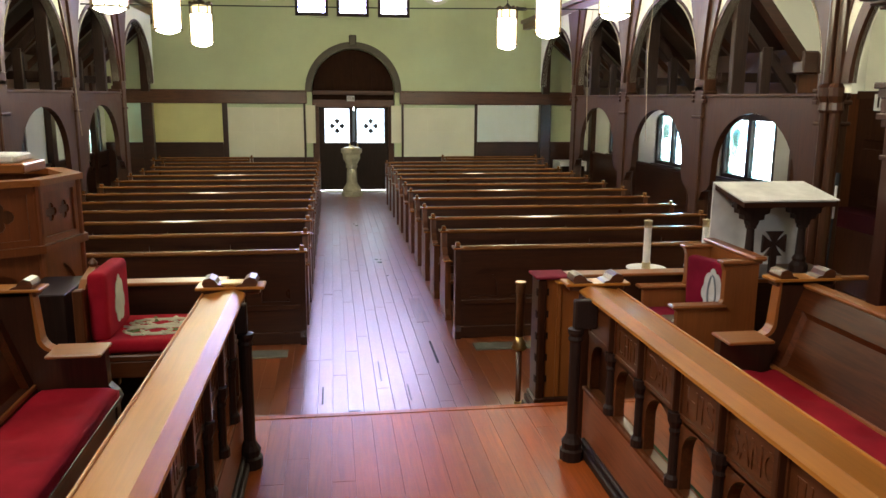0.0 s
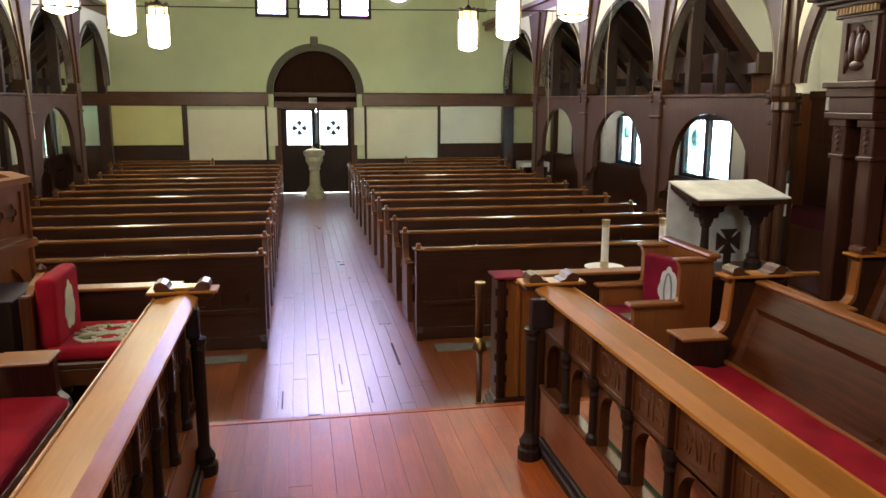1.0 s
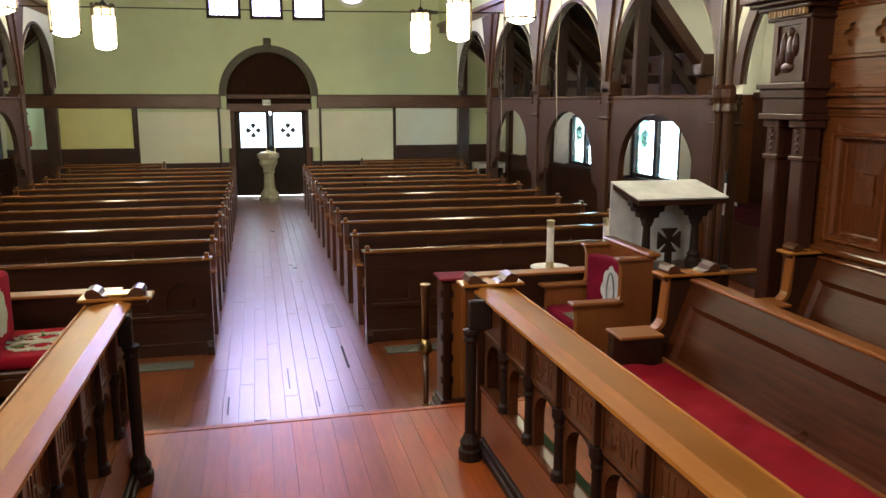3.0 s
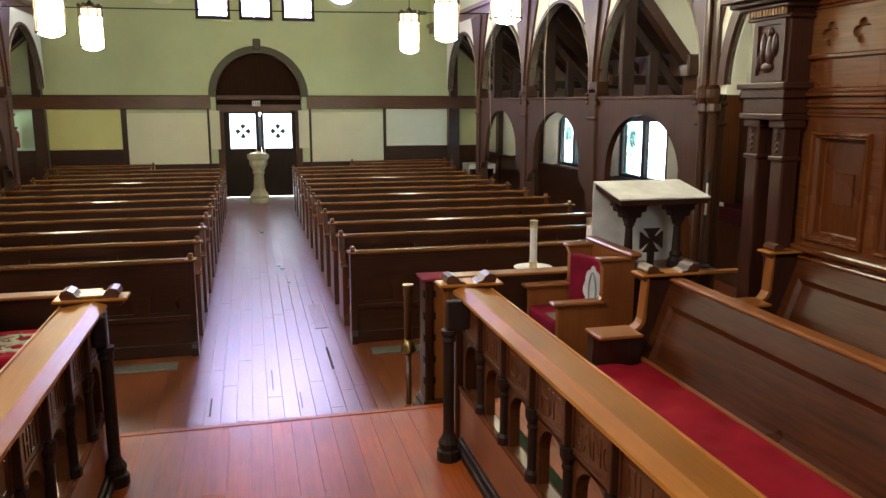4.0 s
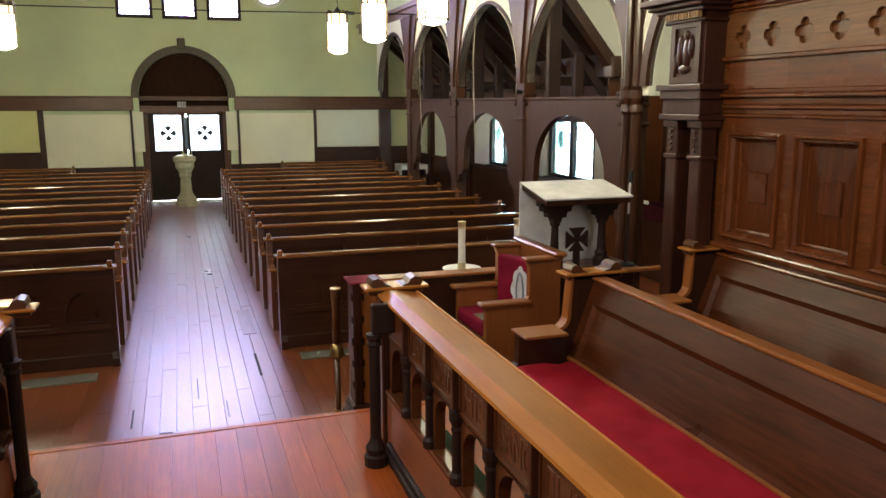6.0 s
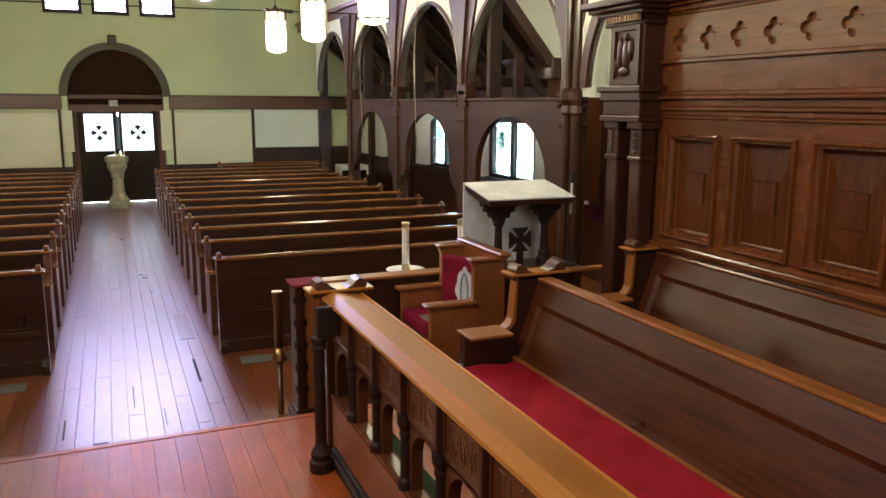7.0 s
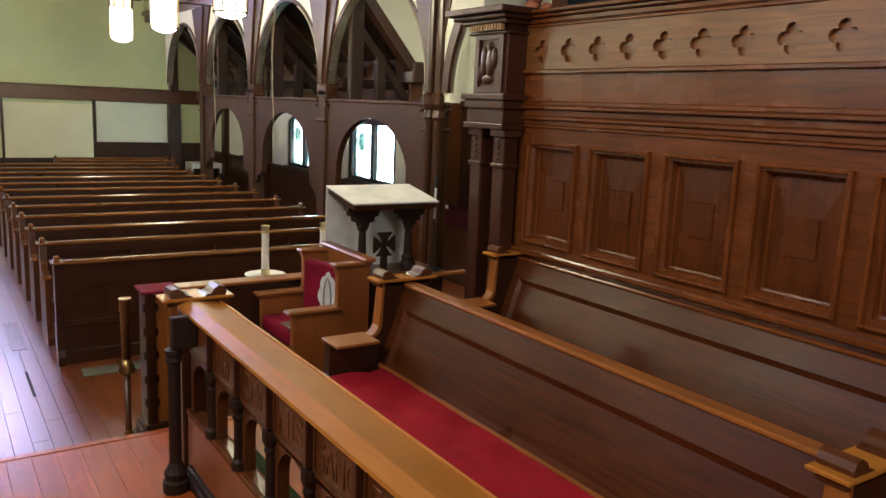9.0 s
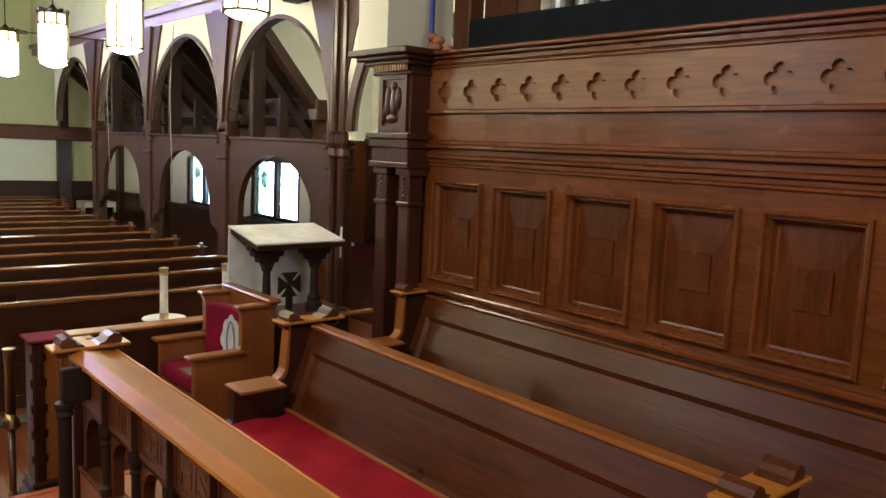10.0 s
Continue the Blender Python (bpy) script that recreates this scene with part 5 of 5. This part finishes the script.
# reading lectern with a white fall
le = thing("lectern", (3.05, 7.75, CH), "dark carved oak lectern on two bracketed columns", "lectern")
FZ, BZ = 1.645, 1.728
o = [(7.425, FZ - 0.012), (7.86, BZ - 0.012), (7.86, BZ - 0.05), (7.425, FZ - 0.045)]
part("desk_top", prism(bmesh.new(), o, "x", 2.685, 3.385), w_dark_x, le)
for x in (2.835, 3.235):
    part("column", lathe(bmesh.new(), [(0.065, 1.10), (0.065, 1.15), (0.045, 1.18), (0.05, 1.2), (0.033, 1.23), (0.027, 1.42), (0.04, 1.435), (0.04, 1.455), (0.03, 1.46)], x, 7.58, 12), w_black, le)
    bm = bmesh.new()
    for d in (-1, 1):
        o = [(x, 1.45), (x + d * 0.03, 1.455), (x + d * 0.04, 1.49), (x + d * 0.075, 1.495), (x + d * 0.08, 1.53), (x + d * 0.115, 1.54), (x + d * 0.12, 1.575), (x + d * 0.14, 1.58), (x + d * 0.14, 1.62), (x, 1.62)]
        prism(bm, o, "y", 7.54, 7.62)
    part("bracket", bm, w_black, le)
part("base", boxes((2.72, 3.46, 7.45, 7.84, 0.3, 1.06), bevel=0.006), w_dark_x, le)
part("base_top", boxes((2.70, 3.50, 7.42, 7.85, 1.06, 1.10), bevel=0.01), w_mid_x, le)
part("edge_strip", boxes((2.70, 3.66, 7.36, 7.42, 1.075, 1.10), bevel=0.004), w_oak_x, le)
bm, cu0, cv0 = bmesh.new(), 3.008, 1.318
for k in range(4):
    ca, sa = math.cos(k * math.pi / 2), math.sin(k * math.pi / 2)
    o = [(0.0, 0.0), (0.018, 0.014), (0.05, 0.032), (0.09, 0.066), (0.09, -0.066), (0.05, -0.032), (0.018, -0.014)]
    prism(bm, [(cu0 + u * ca - v * sa, cv0 + u * sa + v * ca) for u, v in o], "y", 7.54 + 0.0004 * k, 7.565)
box(bm, cu0 - 0.025, cu0 + 0.025, 7.54, 7.565, 1.10, 1.24)
part("cross", bm, w_black, le, "flared dark wooden cross")
o = [(7.415, FZ - 0.004), (7.865, BZ - 0.004), (7.872, 1.03), (7.880, 1.03), (7.875, BZ + 0.008), (7.415, FZ + 0.006)]
fall = part("lectern_fall", prism(bmesh.new(), o, "x", 2.672, 3.40), c_fall)
tagged(fall, "white patterned cloth fall spread over the lectern", "cloth")

# microphone stand
mi = thing("microphone_stand", (3.42, 7.62, 1.1), "thin black and chrome microphone stand by the lectern", "microphone stand")
part("foot", lathe(bmesh.new(), [(0.07, 1.10), (0.07, 1.112), (0.012, 1.12)], 3.42, 7.52, 14), iron, mi)
part("rod", tube(bmesh.new(), [(3.42, 7.52, 1.11), (3.428, 7.52, 1.50)], 0.008), iron, mi)
part("upper_rod", tube(bmesh.new(), [(3.428, 7.52, 1.50), (3.434, 7.52, 1.74)], 0.009), paint_white, mi, "pale chrome tube")
part("head", tube(bmesh.new(), [(3.434, 7.52, 1.74), (3.44, 7.52, 1.83)], 0.016), iron, mi)
# cabinet with a card by the transept wall
wool_dark = cloth("dark_maroon_wool", (0.045, 0.006, 0.009))
cb = thing("side_cabinet", (6.2, 10.9, 0), "dark brown cabinet with a maroon runner by the transept wall", "cabinet")
part("body", boxes((6.08, 6.48, 10.2, 11.5, 0, 0.98), bevel=0.02), w_dark_z, cb)
part("runner", boxes((6.06, 6.47, 10.4, 11.5, 0.982, 1.0), (6.06, 6.076, 10.4, 11.5, 0.80, 0.982), bevel=0.004), wool_dark, cb, "dark maroon runner")
tagged(part("notice_card", boxes((6.068, 6.076, 11.24, 11.44, 0.88, 1.05)), paper), "plain white card on the side cabinet", "card")
tagged(part("wall_plaque", boxes((RW - 0.03, RW, 12.10, 12.50, 1.22, 1.62), bevel=0.005), plain("dark_green_plaque", (0.02, 0.035, 0.028), 0.35)), "dark green plaque on the aisle wall", "plaque")
# loudspeaker
tagged(part("loudspeaker", boxes((RX - 0.22, RX - 0.02, 9.95, 10.2, 3.85, 4.2), bevel=0.01), iron), "black loudspeaker box on the choir arch", "loudspeaker")

# pulpit
w_pulpit = wood("pulpit_oak", (0.20, 0.058, 0.017), 0.32, "z", 0.0, 0.25)
PC = Vector((-2.47, 7.86))
TURN = radians(9.5)
pu = thing("pulpit", (PC.x, PC.y, 0), "octagonal oak pulpit with pierced panels and carved arches", "pulpit")


def octa(r):
    return [(PC.x + r * math.cos(math.pi / 4 * k + TURN), PC.y + r * math.sin(math.pi / 4 * k + TURN)) for k in range(8)]


part("rim", plate(bmesh.new(), octa(0.64), [octa(0.52)], "z", 1.785, 1.825), w_oak_x, pu, "golden oak rim")
part("lower_moulding", plate(bmesh.new(), octa(0.645), [octa(0.55)], "z", 1.36, 1.41), w_pulpit, pu)
part("core", prism(bmesh.new(), octa(0.57), "z", 0.3, 1.30), w_pulpit, pu)
for k in range(8):
    a0, a1 = math.pi / 4 * k + TURN, math.pi / 4 * (k + 1) + TURN
    p0, p1 = Vector((PC.x + 0.6 * math.cos(a0), PC.y + 0.6 * math.sin(a0), 0)), Vector((PC.x + 0.6 * math.cos(a1), PC.y + 0.6 * math.sin(a1), 0))
    w = (p1 - p0).length
    e = (p1 - p0).normalized()
    nrm = Vector((e.y, -e.x, 0))
    m4 = Matrix((( e.x, nrm.x, 0, p0.x), (e.y, nrm.y, 0, p0.y), (0, 0, 1, 0), (0, 0, 0, 1)))
    bm = plate(bmesh.new(), rect(0.0, w, 1.40, 1.79), [rect(0.06, w - 0.06, 1.45, 1.735)], "y", -0.03, 0.002)
    bm.transform(m4)
    part("panel_frame", bm, w_pulpit, pu)
    bm = plate(bmesh.new(), rect(0.05, w - 0.05, 1.44, 1.745), [quatrefoil(w * 0.34, 1.60, 0.062), quatrefoil(w * 0.66, 1.60, 0.062)] if k % 2 else [quatrefoil(w * 0.5, 1.60, 0.095)], "y", -0.03, -0.015)
    bm.transform(m4)
    part("upper_panel", bm, w_pulpit, pu)
    bm = boxes((0.0, w, -0.05, -0.027, 1.40, 1.79))
    bm.transform(m4)
    part("panel_backing", bm, w_mid_z, pu)
    bm = plate(bmesh.new(), rect(0.0, w, 0.35, 1.36), [arch(0.07, w - 0.07, 0.5, 0.98, 1.25, 6)], "y", -0.03, 0.0)
    bm.transform(m4)
    part("lower_panel", bm, w_pulpit, pu)
    bm = lathe(bmesh.new(), [(0.022, 0.35), (0.022, 1.79)], p0.x, p0.y, 8)
    part("corner_post", bm, w_pulpit, pu)
dk = tagged(part("pulpit_desk", boxes((-2.66, -2.15, 7.80, 8.2, 1.83, 1.90), bevel=0.01), w_oak_x), "sloping oak book desk on the pulpit rim", "book desk")
tagged(part("open_book", boxes((-2.62, -2.22, 7.83, 8.15, 1.90, 1.955), bevel=0.012), paper), "thick white book lying on the pulpit desk", "book")

# paper on one desk
tagged(part("brass_plate", boxes((-0.745, -0.625, 6.46, 6.56, 1.364, 1.380), bevel=0.004), brass), "flat polished brass plate on the desk end", "plate")


# closing walls and roof around the choir
setting("ceiling", prism(bmesh.new(), [(LW - 1, 5.6), (CX, 10.2), (RW + 1, 5.6), (RW + 1, 5.75), (CX, 10.4), (LW - 1, 5.75)], "y", -5.2, WY + 0.4), w_dark_y, "dark boarded pitched roof", "ceiling")
setting("wall_east", plate(bmesh.new(), rect(-6, 7.5, -0.3, 10.0), [arch(CX - 1.5, CX + 1.5, 2.8, 5.4, 6.9)], "y", -5.0, -4.7), p_wall, "plastered end wall of the choir", "wall")
# out of view; brown chosen to keep pale reflections off benches and screen
setting("wall_choir_south", plate(bmesh.new(), rect(-5.0, 6.9, 0.2, 10), [arch(2.2, 4.6, 5.1, 6.4, 7.2)], "x", -3.45, -3.25), w_screen_y, "unseen side wall of the choir, brown to cut grey bounce light", "wall")
setting("wall_choir_north", boxes((6.6, 6.8, -5.0, 11.85, -0.2, 10)), p_pale, "plastered outer wall of the transept", "wall")
setting("wall_transept_south", boxes((LW - 0.3, -3.25, 6.4, 6.6, -0.2, 10)), p_wall, "plastered wall beside the pulpit", "wall")
# opening made up for the added transept lamp
setting("wall_transept_east", plate(bmesh.new(), rect(4.72, 6.6, CH, 10), [arch(5.1, 6.35, 3.9, 5.3, 6.0)], "y", 6.98, 7.06), p_wall, "unseen plastered wall behind the organ with an opening for the fill lamp", "wall")


# ---- floor planks, last ----
def planks(x0, x1, y0, y1, z, width, mat, parent, near, seed, lengths, gap, round_off):
    """Boards of one width laid along the nave, butted at random lengths; those in the given stretch are single pieces."""
    rng = random.Random(seed)
    meshes, rest, count = {}, bmesh.new(), 0
    x = x0
    while x < x1 - 0.01:
        w = min(width, x1 - x)
        y = y0 - rng.uniform(0, 1.5)
        while y < y1:
            length = rng.choice(lengths)
            a, b = max(y, y0), min(y + length, y1)
            y += length
            if b - a < 0.05:
                continue
            if near[0] < x < near[1] and a < near[2] and count < 295:
                key = (round(w, 3), round(b - a, 2))
                if key not in meshes:
                    bm = boxes((gap, w - gap, gap, b - a - gap, -0.012, 0.0))
                    top = [e for e in bm.edges if all(v.co.z > -0.001 for v in e.verts)]
                    bmesh.ops.bevel(bm, geom=top, offset=round_off, segments=1, affect="EDGES")
                    bmesh.ops.recalc_face_normals(bm, faces=bm.faces)
                    me = bpy.data.meshes.new("plank")
                    bm.to_mesh(me)
                    bm.free()
                    me.materials.append(mat)
                    meshes[key] = me
                ob = new("plank", meshes[key])
                ob.parent = parent
                ob.location = (x, a, z + rng.uniform(-0.0004, 0.0002))
                count += 1
            else:
                box(rest, x + 0.0006, x + w - 0.0008, a + 0.0008, b - 0.0008, z - 0.012, z)
        x += width
    tagged(part("floor_boards", rest, mat, parent), kind="stuff")


planks(LW, RW + 0.6, 7.0, WY + 0.3, 0.0, 0.118, w_floor, floor, (-0.75, 1.4, 30), 3, (1.8, 2.4, 3.0), 0.0007, 0.0014)
planks(-4.2, 4.4, -4.9, 6.84, CH, 0.118, w_chancel, chancel_floor, (-0.75, 1.4, 7), 5, (3.0, 4.2, 5.2), 0.0003, 0.0006)
gap = plain("floor_gap", (0.02, 0.012, 0.01), 0.9)
for x0, x1, ya, yb in ((-0.275, -0.262, 8.15, 8.52), (0.74, 0.762, 9.0, 9.64), (-0.07, 0.02, 7.98, 8.0), (0.21, 0.22, 8.6, 9.1), (0.42, 0.43, 8.15, 8.5)):
    part("worn_gap", boxes((x0, x1, ya, yb, 0.0002, 0.0014)), gap, floor)
part("repair_board", boxes((0.70, 0.83, 10.3, 11.3, 0.0, 0.002)), wood("repair_wood", (0.16, 0.06, 0.03), 0.35, "y"), floor)
